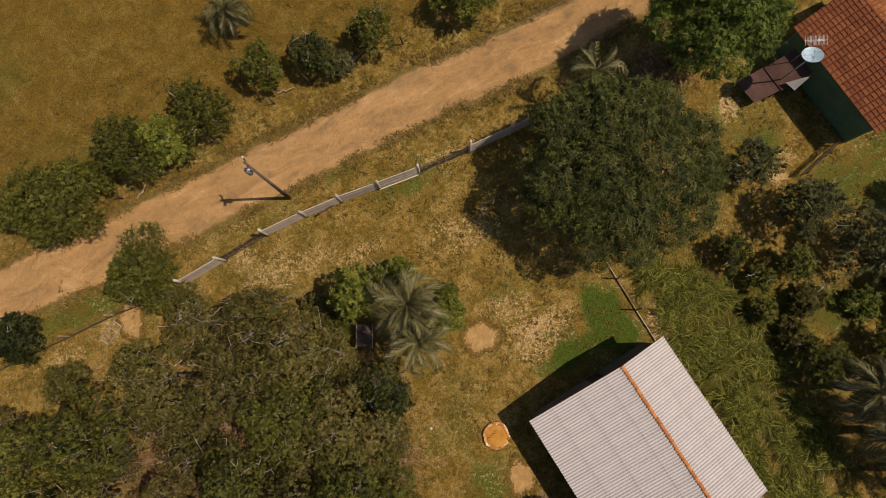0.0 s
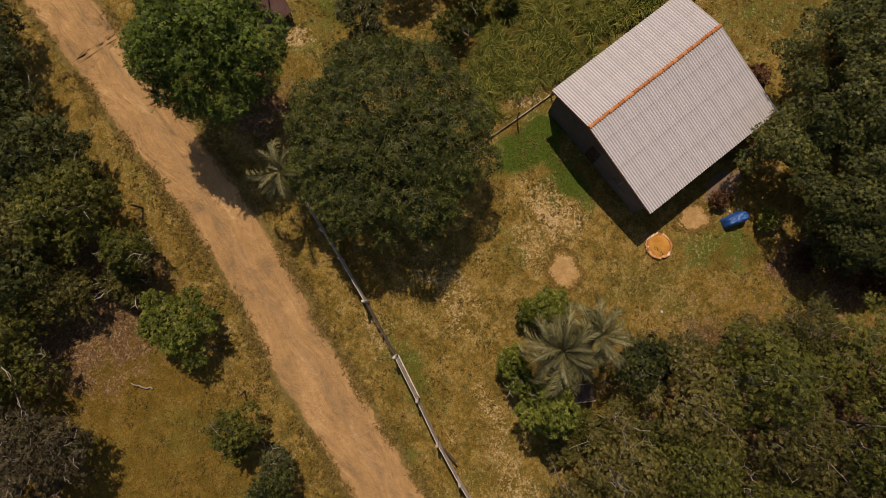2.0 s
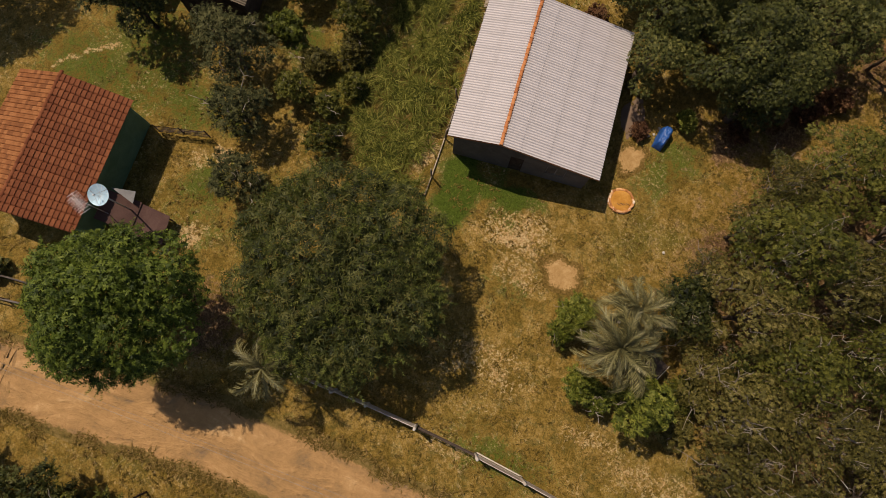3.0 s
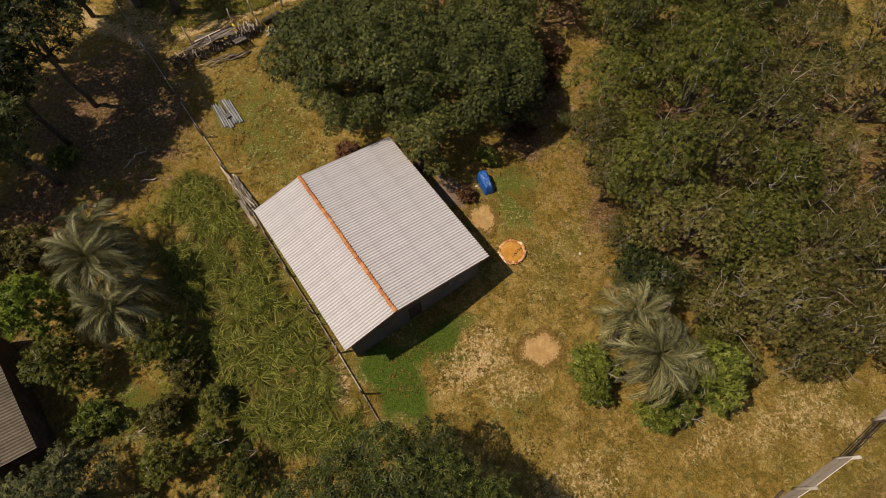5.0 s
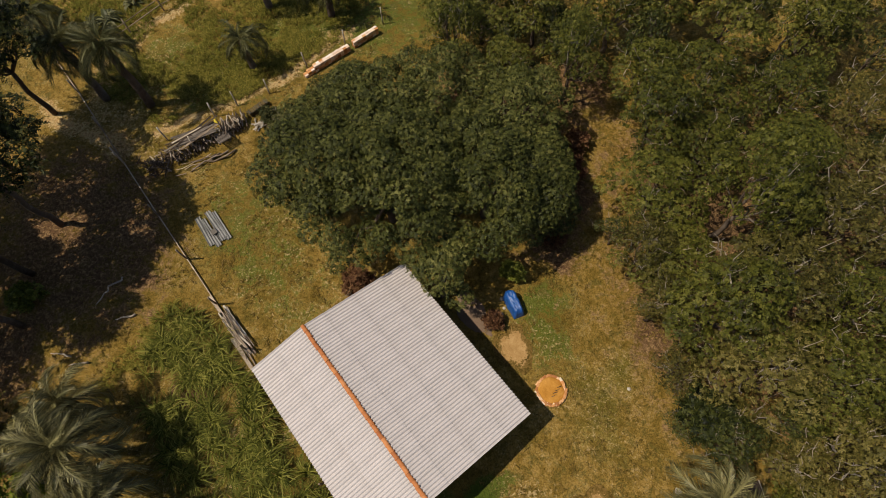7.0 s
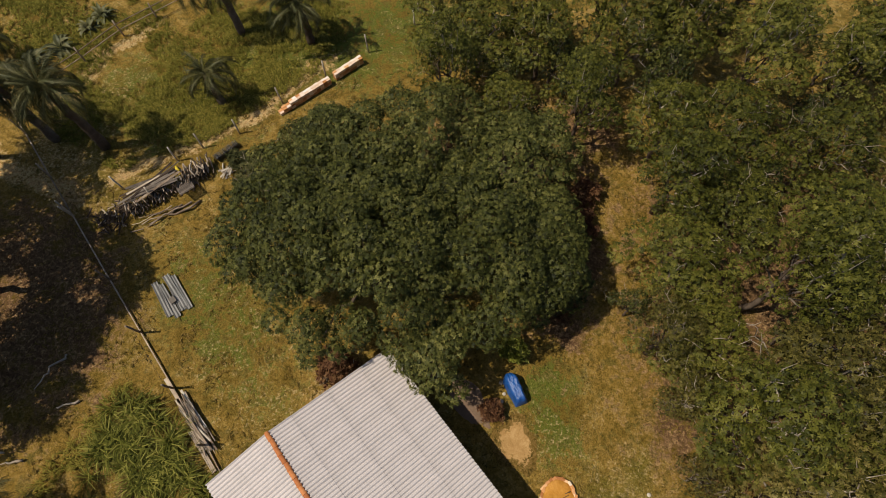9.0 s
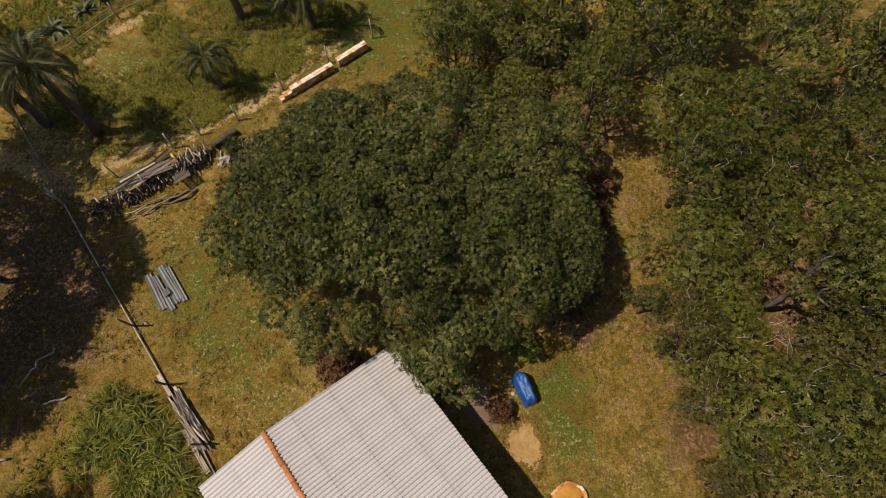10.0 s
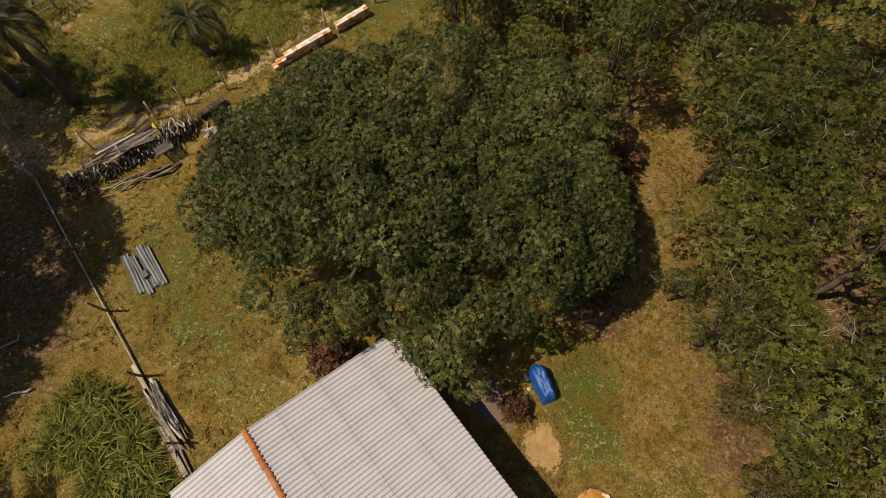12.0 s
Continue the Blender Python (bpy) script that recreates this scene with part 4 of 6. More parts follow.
def crown_clumps(rng, r, h0, h1, clump, count, squash=1.0, lobes=0.18):
    """Clump centres over a lobed dome between heights h0 and h1."""
    out, rad = [], []
    k = 0
    ph = rng.random(4) * 6.28
    for dx, dy in ((0, 0), (0.3, 0.12), (-0.2, 0.28), (-0.1, -0.3)):
        out.append((dx * r, dy * r, h1 - clump * (0.9 + 2 * (dx * dx + dy * dy))))
        rad.append(clump * 1.05)
    while len(out) < count and k < count * 30:
        k += 1
        d = rng.normal(size=3)
        d[2] = abs(d[2]) if rng.random() < 0.85 else d[2]
        d /= np.linalg.norm(d)
        w = math.atan2(d[1], d[0])
        lob = 1 + lobes * (math.sin(3 * w + ph[0]) * 0.6 + math.sin(5 * w + ph[1]) * 0.4 + 0.5 * math.sin(2 * w + ph[2]))
        rr = (r - clump * 0.7) * lob * (0.70 + 0.34 * rng.random())
        if rng.random() < 0.2:
            rr *= rng.random() ** 0.5
        mid = h0 + (h1 - h0) * 0.38
        z = mid + d[2] * (h1 - mid - clump * 0.5) * (0.76 + 0.30 * rng.random()) if d[2] > 0 else mid + d[2] * (mid - h0)
        out.append((d[0] * rr, d[1] * rr * squash, z))
        rad.append(clump * (0.5 + 0.9 * rng.random() ** 1.5))
    return out, rad


def tree_parts(holder, rng, rnd, r, height, clump, count, per_m2, leaf, material, trunk_r=0.2, trunk_h=None, limbs=7, twigs=0, flat=0.3, lobes=0.18, low=None, width=0.5, squash=1.0, sprays=0.0, reach=0.8, hollow=0.32, tip=None, whorl=1.2, fill=0.22, dense=0.22, slim=0.36):
    h0 = height * 0.3 if low is None else low
    trunk_h = height * 0.35 if trunk_h is None else trunk_h
    cs, rs = crown_clumps(rng, r, h0, height, clump, count, squash, lobes)
    V = leaf_cloud(cs, rs, per_m2 * fill, leaf, rng, flat, width, hollow)
    W = leaf_rosettes(cs, rs, per_m2 * dense, leaf * whorl, rng, slim)
    W[0][:, 2] = np.maximum(W[0][:, 2], 0.06)
    if sprays and tip:
        S = leaf_sprays(rng, cs, rs, int(sprays * len(cs)), reach, 16, leaf * 1.5, 0.3)
        part("leaf_sprays", tri_mesh(S, tip, "leaf_sprays"), tip, holder, "lighter green leafy shoots")["kind"] = "stuff"
    elif sprays:
        V = np.concatenate([V, leaf_sprays(rng, cs, rs, int(sprays * len(cs)), reach, 14, leaf * 1.25, 0.45)])
    V[:, 2] = np.maximum(V[:, 2], 0.06)
    part("crown", tri_mesh(V, material, "crown", W), material, holder)
    top = Vector((rnd.uniform(-0.2, 0.2), rnd.uniform(-0.2, 0.2), trunk_h))
    runs = [(bent((0, 0, -0.1), top, 0.04, rnd), [trunk_r * (1.35 - 0.09 * i) for i in range(6)])]
    for k in range(limbs):
        c = Vector(cs[int(rnd.random() * len(cs))]) * 0.9
        runs.append((bent(top - Vector((0, 0, 0.15)), c, 0.07, rnd), [trunk_r * f for f in (0.62, 0.5, 0.4, 0.3, 0.2, 0.1)]))
    part("trunk", tubes(runs, BARK, "trunk", 7), BARK, holder, "brown bark")
    if twigs:
        runs = []
        for k in range(twigs):
            i = int(rnd.random() * len(cs))
            c = Vector(cs[i])
            if c.z < height * 0.5:
                continue
            out = Vector((c.x, c.y, 0)).normalized() * rnd.uniform(-0.3, 0.9) + Vector((rnd.uniform(-0.7, 0.7), rnd.uniform(-0.7, 0.7), rnd.uniform(0.25, 0.8)))
            e = c + out * (rs[i] * 1.2 + 0.55)
            line = bent(c * 0.8, e, 0.12, rnd, 4)
            runs.append((line, [0.055, 0.05, 0.04, 0.028, 0.012]))
            for f in range(2):
                s = line[2 + f]
                runs.append((bent(s, s + Vector((rnd.uniform(-0.6, 0.6), rnd.uniform(-0.6, 0.6), rnd.uniform(0, 0.4))), 0.12, rnd, 3), [0.025, 0.02, 0.014, 0.006]))
        if runs:
            part("bare_branch", tubes(runs, TWIG, "bare_branch", 3, False), TWIG, holder, "pale leafless branches")["kind"] = "stuff"


def tree(name, x, y, seed, label, category, group="", turn=0, **kw):
    rng, rnd = np.random.default_rng(seed), random.Random(seed)
    h = thing(name, pose(x, y, 0, 0, 0, turn), label, category, group)
    tree_parts(h, rng, rnd, **kw)
    return h


# the two broad shade trees and the mango behind the white house
tree("tree", 10.9, 11.9, 11, "broad round tree with dense dark green leaves", "tree", r=6.3, height=7.9, clump=1.0, count=225, per_m2=42, leaf=0.145, sprays=8, reach=1.0, hollow=0.36, tip=LEAF_TIP, material=LEAF_DARK, trunk_r=0.34, limbs=14, lobes=0.06, whorl=1.9, slim=0.2, dense=0.26)
tree("tree", 16.2, 21.9, 12, "round tree with bright green leaves beside the dirt road", "tree", r=4.3, height=10.4, clump=0.95, count=170, per_m2=62, leaf=0.14, sprays=8, hollow=0.36, low=3.0, trunk_h=4.0, material=LEAF_FRESH, trunk_r=0.3, limbs=12, lobes=0.06, whorl=1.3, dense=0.24)
for k, (x, y, r, hgt) in enumerate(((13.6, -17.6, 6.2, 7.6), (7.6, -17.6, 5.2, 6.8), (11.4, -24.0, 5.0, 6.4), (17.2, -19.4, 4.6, 6.8), (10.7, -12.2, 2.2, 5.4), (5.6, -22.5, 4.0, 6.2), (15.6, -24.4, 3.6, 5.6), (16.8, -26.6, 2.5, 3.4), (4.6, -15.9, 2.5, 5.4), (4.2, -19.0, 2.4, 5.6), (20.0, -25.8, 1.6, 2.2))):
    tree("tree", x, y, 20 + k, "spreading fruit tree with dense dull green leaves behind the house", "tree", "grove behind the house", r=r, height=hgt, clump=0.78, count=int(4.6 * r * r), per_m2=92, leaf=0.118, sprays=1, reach=0.6, width=0.62, hollow=0.6, whorl=1.12, dense=0.25, slim=0.4, material=LEAF_MANGO, trunk_r=0.24, limbs=10, lobes=0.12)


# scrub wood: five kinds, repeated
def build_scrub():
    kinds = []
    for k, (r, hgt, material, twigs, leaf) in enumerate(((3.2, 7.4, LEAF_SCRUB, 22, 0.17), (3.0, 7.9, LEAF_WOOD, 10, 0.18), (2.7, 6.6, LEAF_SCRUB, 28, 0.16), (3.4, 8.2, LEAF_WOOD, 16, 0.17), (2.5, 6.0, LEAF_DARK, 14, 0.17))):
        kinds.append(tree("tree", -200 - 12 * k, -200, 40 + k, "scrubby woodland tree with olive leaves and pale bare branches", "tree", "scrub wood", r=r, height=hgt, clump=0.88, count=int(4.2 * r * r), per_m2=66, leaf=leaf * 0.65, sprays=0.6, reach=0.7, width=0.62, hollow=0.62, whorl=1.25, dense=0.19, slim=0.4, material=material, trunk_r=0.14, limbs=9, twigs=twigs, lobes=0.2))
    rnd = random.Random(77)
    spots = [(-3.4, -2.6, 4, 0.72), (-5.0, -5.4, 0, 0.95), (-3.6, -8.6, 1, 1.0), (-8.2, -1.2, 2, 0.95), (-11.6, 0.6, 2, 0.95), (-15.2, 0.0, 2, 0.85), (-8.5, -4.8, 3, 0.9), (-12.0, -3.6, 0, 0.9), (-16.4, -3.4, 0, 0.85), (-6.6, -10.0, 0, 1.05), (-10.6, -8.6, 3, 0.95),
             (-15.0, -7.6, 2, 0.9), (-19.5, -6.8, 1, 0.85), (-23.8, -8.6, 1, 0.8), (-2.6, -12.6, 3, 0.95), (-6.6, -14.8, 1, 1.0), (-11.0, -13.2, 0, 1.0), (-15.8, -12.0, 2, 0.95), (-20.5, -11.4, 0, 0.9), (-25.5, -12.5, 1, 0.9),
             (-2.4, -16.8, 1, 0.95), (-6.0, -19.6, 3, 1.0), (-10.6, -18.0, 1, 1.0), (-15.6, -17.0, 2, 1.0), (-20.6, -16.4, 0, 1.0), (-3.2, -21.4, 1, 0.85), (-7.0, -24.4, 1, 1.0), (-11.8, -22.8, 3, 1.0), (-17.0, -22.0, 0, 1.0), (-22.4, -21.4, 2, 1.0),
             (-4.4, -28.6, 4, 1.0), (-9.4, -28.8, 3, 1.0), (-14.6, -27.6, 1, 1.0), (-20.0, -27.0, 0, 1.0), (-26.0, -25.0, 1, 1.0), (0.6, -29.2, 4, 0.95), (5.0, -30.6, 0, 0.9), (8.6, -28.4, 4, 0.9), (-1.4, -34.0, 1, 1.0), (-7.4, -34.2, 3, 1.0), (-13.6, -33.6, 0, 1.0), (-19.6, -33.0, 1, 1.0),
             (4.2, -35.4, 1, 1.0), (9.4, -35.2, 3, 0.9), (2.8, -32.4, 3, 0.95), (6.6, -33.0, 1, 0.95), (8.8, -31.6, 0, 0.85), (3.6, -28.2, 4, 0.75), (-1.5, -9.8, 2, 0.62), (-1.0, -12.8, 0, 0.7), (-0.2, -15.0, 4, 0.6), (-2.0, -6.4, 2, 0.6), (-28.6, -8.0, 2, 0.7), (1.2, -26.6, 1, 0.75), (5.6, -27.6, 1, 0.7), (9.2, -29.6, 1, 0.75), (2.0, -31.4, 4, 0.9), (-2.6, -31.4, 1, 1.0), (-5.4, -31.8, 1, 0.95), (-3.6, -25.2, 1, 0.9), (-7.9, -13.0, 4, 0.85), (-16.0, -30.6, 4, 1.0), (-11.0, -35.6, 1, 1.0), (-24.6, -17.4, 1, 1.0), (-25.2, -29.6, 0, 1.0), (-22.6, -13.6, 3, 0.9), (-7.2, -3.4, 4, 0.8), (-19.8, -9.0, 4, 0.85), (-16.8, -5.4, 2, 0.8), (-9.8, -1.6, 0, 0.7), (-29.0, -20.0, 3, 1.0), (-30.0, -14.0, 0, 0.9), (-13.0, -10.4, 4, 0.8), (-13.4, -16.0, 4, 0.9), (-18.0, -19.4, 4, 0.9), (-4.6, -3.4, 2, 0.7), (-6.3, -1.2, 2, 0.7), (-1.8, -3.6, 4, 0.5), (-8.6, -21.6, 4, 0.9), (-12.4, -25.4, 4, 0.9), (-17.4, -29.8, 3, 0.9)]
    used = set()
    for x, y, k, s in spots:
        if y < -25 and k in (0, 3):
            k = 4 if k == 0 else 1
        m = pose(x, y, 0, 0, 0, rnd.uniform(0, 360)) @ Matrix.Diagonal((s * rnd.uniform(0.94, 1.1), s * rnd.uniform(0.94, 1.1), s * rnd.uniform(0.66, 1.2), 1))
        if k not in used:
            used.add(k)
            kinds[k].matrix_basis = m
        else:
            copy_thing(kinds[k], m)


build_scrub()


def build_shrubs():
    """Shrubs and small trees: x, y, radius, height, leaves, label."""
    say = {"D": (LEAF_DARK, "dense dark green leafy shrub", 0.17), "M": (LEAF_SCRUB, "olive green bushy leafy shrub", 0.16), "B": (LEAF_BRIGHT, "bright green leafy shrub", 0.18), "G": (LEAF_GREY, "grey-green small leafy tree", 0.15), "W": (LEAF_WOOD, "rounded green leafy shrub with an uneven outline", 0.15), "L": (LEAF_LIME, "lime green leafy small tree", 0.2), "R": (LEAF_RED, "low reddish half-dry shrub", 0.15)}
    rows = [(-27.5, 7.6, 3.5, 3.6, "W", "hedge along the road"), (-22.3, 11.6, 2.5, 3.6, "W", "hedge along the road"), (-20.0, 12.6, 1.9, 3.0, "B", "hedge along the road"), (-17.6, 14.6, 2.4, 3.6, "W", "hedge along the road"), (-14.0, 18.5, 1.75, 3.0, "W", "hedge along the road"),
            (-10.2, 19.7, 1.5, 3.2, "D", "hedge along the road"), (-8.6, 19.6, 1.1, 1.8, "G", "hedge along the road"), (-6.1, 21.9, 1.6, 3.4, "W", "hedge along the road"), (0.6, 25.1, 2.2, 4.0, "B", "hedge along the road"), (-24.6, 9.4, 1.6, 2.6, "W", "hedge along the road"),
            (-20.1, 3.3, 2.7, 2.8, "W", "shrubs by the front fence"), (-17.6, 1.6, 1.3, 1.8, "M", "shrubs by the front fence"), (-28.2, -1.9, 1.8, 2.2, "D", "shrubs by the front fence"), (-31.0, -3.5, 1.6, 2.0, "M", "shrubs by the front fence"),
            (3.8, 37.6, 4.0, 6.5, "D", "trees across the road"), (7.8, 31.6, 3.0, 6.2, "W", "trees across the road"), (3.0, 33.6, 2.6, 3.4, "M", "trees across the road"), (5.2, 28.3, 1.5, 4.4, "W", "trees across the road"), (-6.6, 32.8, 2.8, 5.6, "R2", "trees across the road"), (-0.9, 36.2, 3.4, 6.0, "W", "trees across the road"),
            (11.0, 33.2, 2.9, 6.0, "D", "trees across the road"), (7.0, 34.4, 3.0, 4.6, "M", "trees across the road"), (15.0, 37.0, 3.2, 6.0, "D", "trees across the road"), (11.4, 36.6, 3.4, 5.6, "W", "trees across the road"), (-11.0, 36.5, 3.4, 5.6, "R2", "trees across the road"), (-4.8, 38.5, 3.4, 5.6, "D", "trees across the road"), (20.6, 40.0, 3.6, 5.6, "D", "trees across the road"), (3.4, 29.2, 1.5, 2.2, "M", "trees across the road"),
            (35.0, 12.1, 3.0, 5.4, "D", "orchard between the houses"), (28.4, 8.8, 2.9, 4.4, "G2", "orchard between the houses"), (24.2, 10.8, 2.1, 3.6, "G", "orchard between the houses"), (20.9, 13.7, 2.0, 3.2, "G", "orchard between the houses"), (25.6, 0.7, 1.7, 3.0, "W", "orchard between the houses"), (31.2, 1.9, 1.9, 3.2, "W", "orchard between the houses"),
            (32.8, -1.2, 2.0, 5.0, "L", "orchard between the houses"), (24.0, 7.1, 1.4, 2.4, "W", "orchard between the houses"), (21.9, 6.0, 1.0, 1.8, "W", "orchard between the houses"), (19.8, 7.6, 1.3, 2.0, "W", "orchard between the houses"), (41.0, 5.9, 1.7, 4.0, "B", "orchard between the houses"), (25.0, 4.8, 1.2, 1.6, "M", "orchard between the houses"),
            (22.2, 3.7, 0.9, 1.5, "W", "orchard between the houses"), (24.2, 2.1, 1.2, 1.6, "M", "orchard between the houses"), (29.2, 4.8, 1.3, 1.0, "B", "orchard between the houses"), (34.6, -5.2, 1.8, 3.4, "M", "orchard between the houses"), (40.0, -1.6, 3.0, 5.0, "W", "orchard between the houses"), (37.4, -4.6, 2.4, 4.0, "M", "orchard between the houses"), (44.5, 9.0, 2.8, 4.6, "D", "orchard between the houses"), (46.2, 21.0, 4.4, 10.0, "D", "trees behind the houses"), (51.5, 6.0, 4.6, 11.0, "D", "trees behind the houses"), (49.5, 13.5, 4.4, 10.0, "D", "trees behind the houses"), (51.5, -2.0, 4.4, 10.0, "D", "trees behind the houses"),
            (36.5, -13.0, 1.0, 1.2, "B", "shrubs under the trees"), (25.9, 29.7, 0.9, 1.0, "D", "shrubs by the front fence"), (28.2, 31.9, 0.8, 0.9, "R", "shrubs by the front fence"), (27.2, 31.0, 0.6, 0.7, "R", "shrubs by the front fence"),
            (-6.9, 0.0, 1.4, 2.2, "W", "shrubs by the wood"), (-7.8, 1.5, 1.2, 1.8, "M", "shrubs by the wood"), (-24.6, -4.6, 1.5, 1.4, "M", "shrubs by the wood"), (-20.0, -2.6, 1.3, 1.6, "M", "shrubs by the wood"), (-4.8, 2.7, 1.75, 5.8, "B", "shrubs round the palms"), (0.8, 2.1, 1.2, 2.9, "B", "shrubs round the palms"), (-2.6, 4.5, 1.0, 2.8, "B", "shrubs round the palms"), (-3.7, 4.1, 0.9, 2.4, "B", "shrubs round the palms"), (0.5, 3.3, 0.75, 2.0, "B", "shrubs round the palms"), (-2.5, -3.9, 1.5, 4.2, "D", "shrubs by the wood"),
            (15.6, -12.2, 1.3, 2.3, "R", "shrubs by the house"), (7.6, -10.2, 0.5, 0.8, "R", "shrubs by the house"), (1.6, -20.4, 1.0, 1.3, "R", "shrubs by the wood"), (2.4, -18.2, 0.8, 1.0, "R", "shrubs by the wood"), (3.4, -15.6, 0.7, 0.9, "R", "shrubs by the wood"), (1.0, -22.6, 0.9, 1.2, "R", "shrubs by the wood"), (6.2, -13.2, 0.6, 1.0, "B", "shrubs by the house"), (22.6, -26.6, 0.7, 0.7, "G", "shrubs by the fence"), (21.0, -24.5, 1.5, 2.2, "G", "shrubs by the fence"), (18.4, -26.6, 1.5, 2.4, "M", "shrubs by the fence")]
    for k, (x, y, r, hgt, code, group) in enumerate(rows):
        material, label, leaf = say[code[0]]
        if code == "R2":
            material, label = LEAF_BROWN, "sparse half-bare tree with brownish leaves"
        if group.startswith("orchard"):
            r, hgt = r * 0.92, hgt * 1.12
        tree("shrub" if hgt < 3.5 else "tree", x, y, 300 + k, label, "shrub" if hgt < 3.5 else "tree", group, r=r, height=hgt, clump=0.28 + 0.16 * r, count=int(22 + 7 * r * r), per_m2=42 if r < 2 else 34, leaf=leaf, material=material,
             whorl=1.1, dense=0.2, trunk_r=0.05 + 0.03 * r, limbs=6, lobes=0.34, low=hgt * 0.14, sprays=5, reach=0.25 + 0.12 * r, twigs=0 if hgt < 1.5 else (60 if code == "R2" else 12 if group.startswith("trees") else 8 if code in ("G2", "G") else 3))


build_shrubs()


def build_tall_trees():
    for k, (x, y, r, hgt) in enumerate(((36.0, -18.4, 4.2, 10.5), (37.0, -14.9, 2.8, 10.0), (40.5, -23.0, 4.6, 10.5), (44.5, -5.0, 3.0, 8.0), (46, -17.5, 4.6, 10.0), (39.0, -28.0, 3.4, 9.0), (46.0, -11.0, 3.6, 9.0), (39.4, -12.8, 2.6, 9.0), (42.6, -14.6, 3.0, 9.5), (41.0, -9.6, 2.6, 8.5), (36.6, -11.4, 2.6, 9.0))):
        tree("tree", x, y, 500 + k, "tall thin-trunked tree with dark open foliage", "tree", "tall trees past the fence", r=r, height=hgt, clump=0.8, count=int(7 * r * r), per_m2=40, leaf=0.18, sprays=4, material=LEAF_DARK, trunk_r=0.16, trunk_h=hgt * 0.5, limbs=9, twigs=10, lobes=0.2, low=hgt * 0.55)


build_tall_trees()


# ---- palms ----
def frond_mesh(length, droop, rnd, material, leaflet=0.42, pairs=52):
    """A feather frond: an arched midrib with narrow leaflets on both sides; it grows along x."""
    pts = []
    n = 14
    x = z = 0.0
    ang = radians(38)
    for i in range(n + 1):
        pts.append(Vector((x, 0, z)))
        x += math.cos(ang) * length / n
        z += math.sin(ang) * length / n
        ang -= radians(droop) / n * (0.5 + 1.0 * i / n)
    vs, fs = tube(pts, [0.028 - 0.0015 * i for i in range(n + 1)], 4)
    vs = [tuple(v) for v in vs]
    for k in range(pairs):
        s = 0.14 + 0.86 * k / (pairs - 1)
        i = min(int(s * n), n - 1)
        p = pts[i].lerp(pts[i + 1], s * n - i)
        d = (pts[i + 1] - pts[i]).normalized()
        up = Vector((-d.z, 0, d.x))
        ll = leaflet * (0.55 + 0.75 * math.sin(math.pi * min(1, 0.12 + 0.86 * s))) * rnd.uniform(0.85, 1.15)
        for sd in (-1, 1):
            aim = (d * rnd.uniform(0.95, 1.5) + Vector((0, sd, 0)) * rnd.uniform(0.25, 0.7) + up * rnd.uniform(0.0, 0.4)).normalized()
            w = d * 0.0082
            mid = p + aim * ll * 0.55
            tip = p + aim * ll + Vector((0, 0, -0.75 * ll))
            o = len(vs)
            vs += [tuple(p - w), tuple(p + w), tuple(mid + w * 0.9), tuple(mid - w * 0.9), tuple(tip)]
            fs += [(o, o + 1, o + 2, o + 3), (o + 3, o + 2, o + 4)]
    return mesh_of(vs, fs, material, "frond")


PALM_RND = random.Random(8)
FRONDS = {key: [frond_mesh(1.0, d, PALM_RND, material, 0.27) for d in (80, 120, 155)] for key, material in (("grey", FROND), ("dark", FROND_DARK))}


def palm(x, y, trunk_h, spread, label, seed, tone="grey", count=38, lean=(0, 0), trunk_r=0.2, group="palms"):
    rnd = random.Random(seed)
    h = thing("palm_tree", pose(x, y, 0), label, "palm", group)
    top = Vector((lean[0], lean[1], trunk_h))
    line = bent((0, 0, -0.1), top, 0.02, rnd, 8)
    part("trunk", tubes([(line, [trunk_r * (1.25 - 0.05 * i + (0.08 if i % 2 else 0)) for i in range(9)])], BARK, "trunk", 9), BARK, h, "rough brown trunk")
    for k in range(count):
        s = k / count
        pitch = 40 - 92 * s + rnd.uniform(-18, 18)
        me = FRONDS[tone][0 if s < 0.3 else (1 if s < 0.7 else 2)]
        size = spread * rnd.uniform(0.7, 1.15) * (0.8 + 0.3 * min(1, s * 2))
        m = Matrix.Translation(top + Vector((0, 0, -0.25 * s))) @ Matrix.Rotation(k * 2.39996 + rnd.uniform(-0.2, 0.2), 4, "Z") @ Matrix.Rotation(radians(-pitch), 4, "Y") @ Matrix.Rotation(rnd.uniform(-0.6, 0.6), 4, "X") @ Matrix.Diagonal((size, size * 1.1, size, 1))
        part("frond", me, None, h, "", m)


G = "grey-green feather palm with arching fronds"
D = "dark green feather palm with drooping fronds and a thick trunk"
palm(-1.6, 2.2, 5.6, 2.6, G, 1, count=34)
palm(-0.8, 0.2, 5.6, 2.3, G, 2, count=28)
palm(-16.9, 22.6, 1.9, 2.1, "small grey-green palm standing alone in the pasture", 3, count=30)
palm(9.3, 18.2, 5.0, 2.1, "thin grey-green palm beside the dirt road", 4, count=16, trunk_r=0.11)
palm(29.4, -3.7, 4.4, 3.0, G, 5, count=42)
palm(27.6, -0.9, 3.8, 2.6, G, 6, count=38)
palm(30.6, -6.0, 3.2, 2.4, G, 13, count=28)
palm(31.9, -28.35, 5.9, 2.4, D, 7, "dark", 38, (0.1, 0), 0.26)
palm(35.4, -29.2, 5.2, 2.4, D, 8, "dark", 32, (0.2, -0.2), 0.24)
palm(24.5, -31.6, 2.8, 1.9, D, 9, "dark", 28, (0, 0), 0.22)
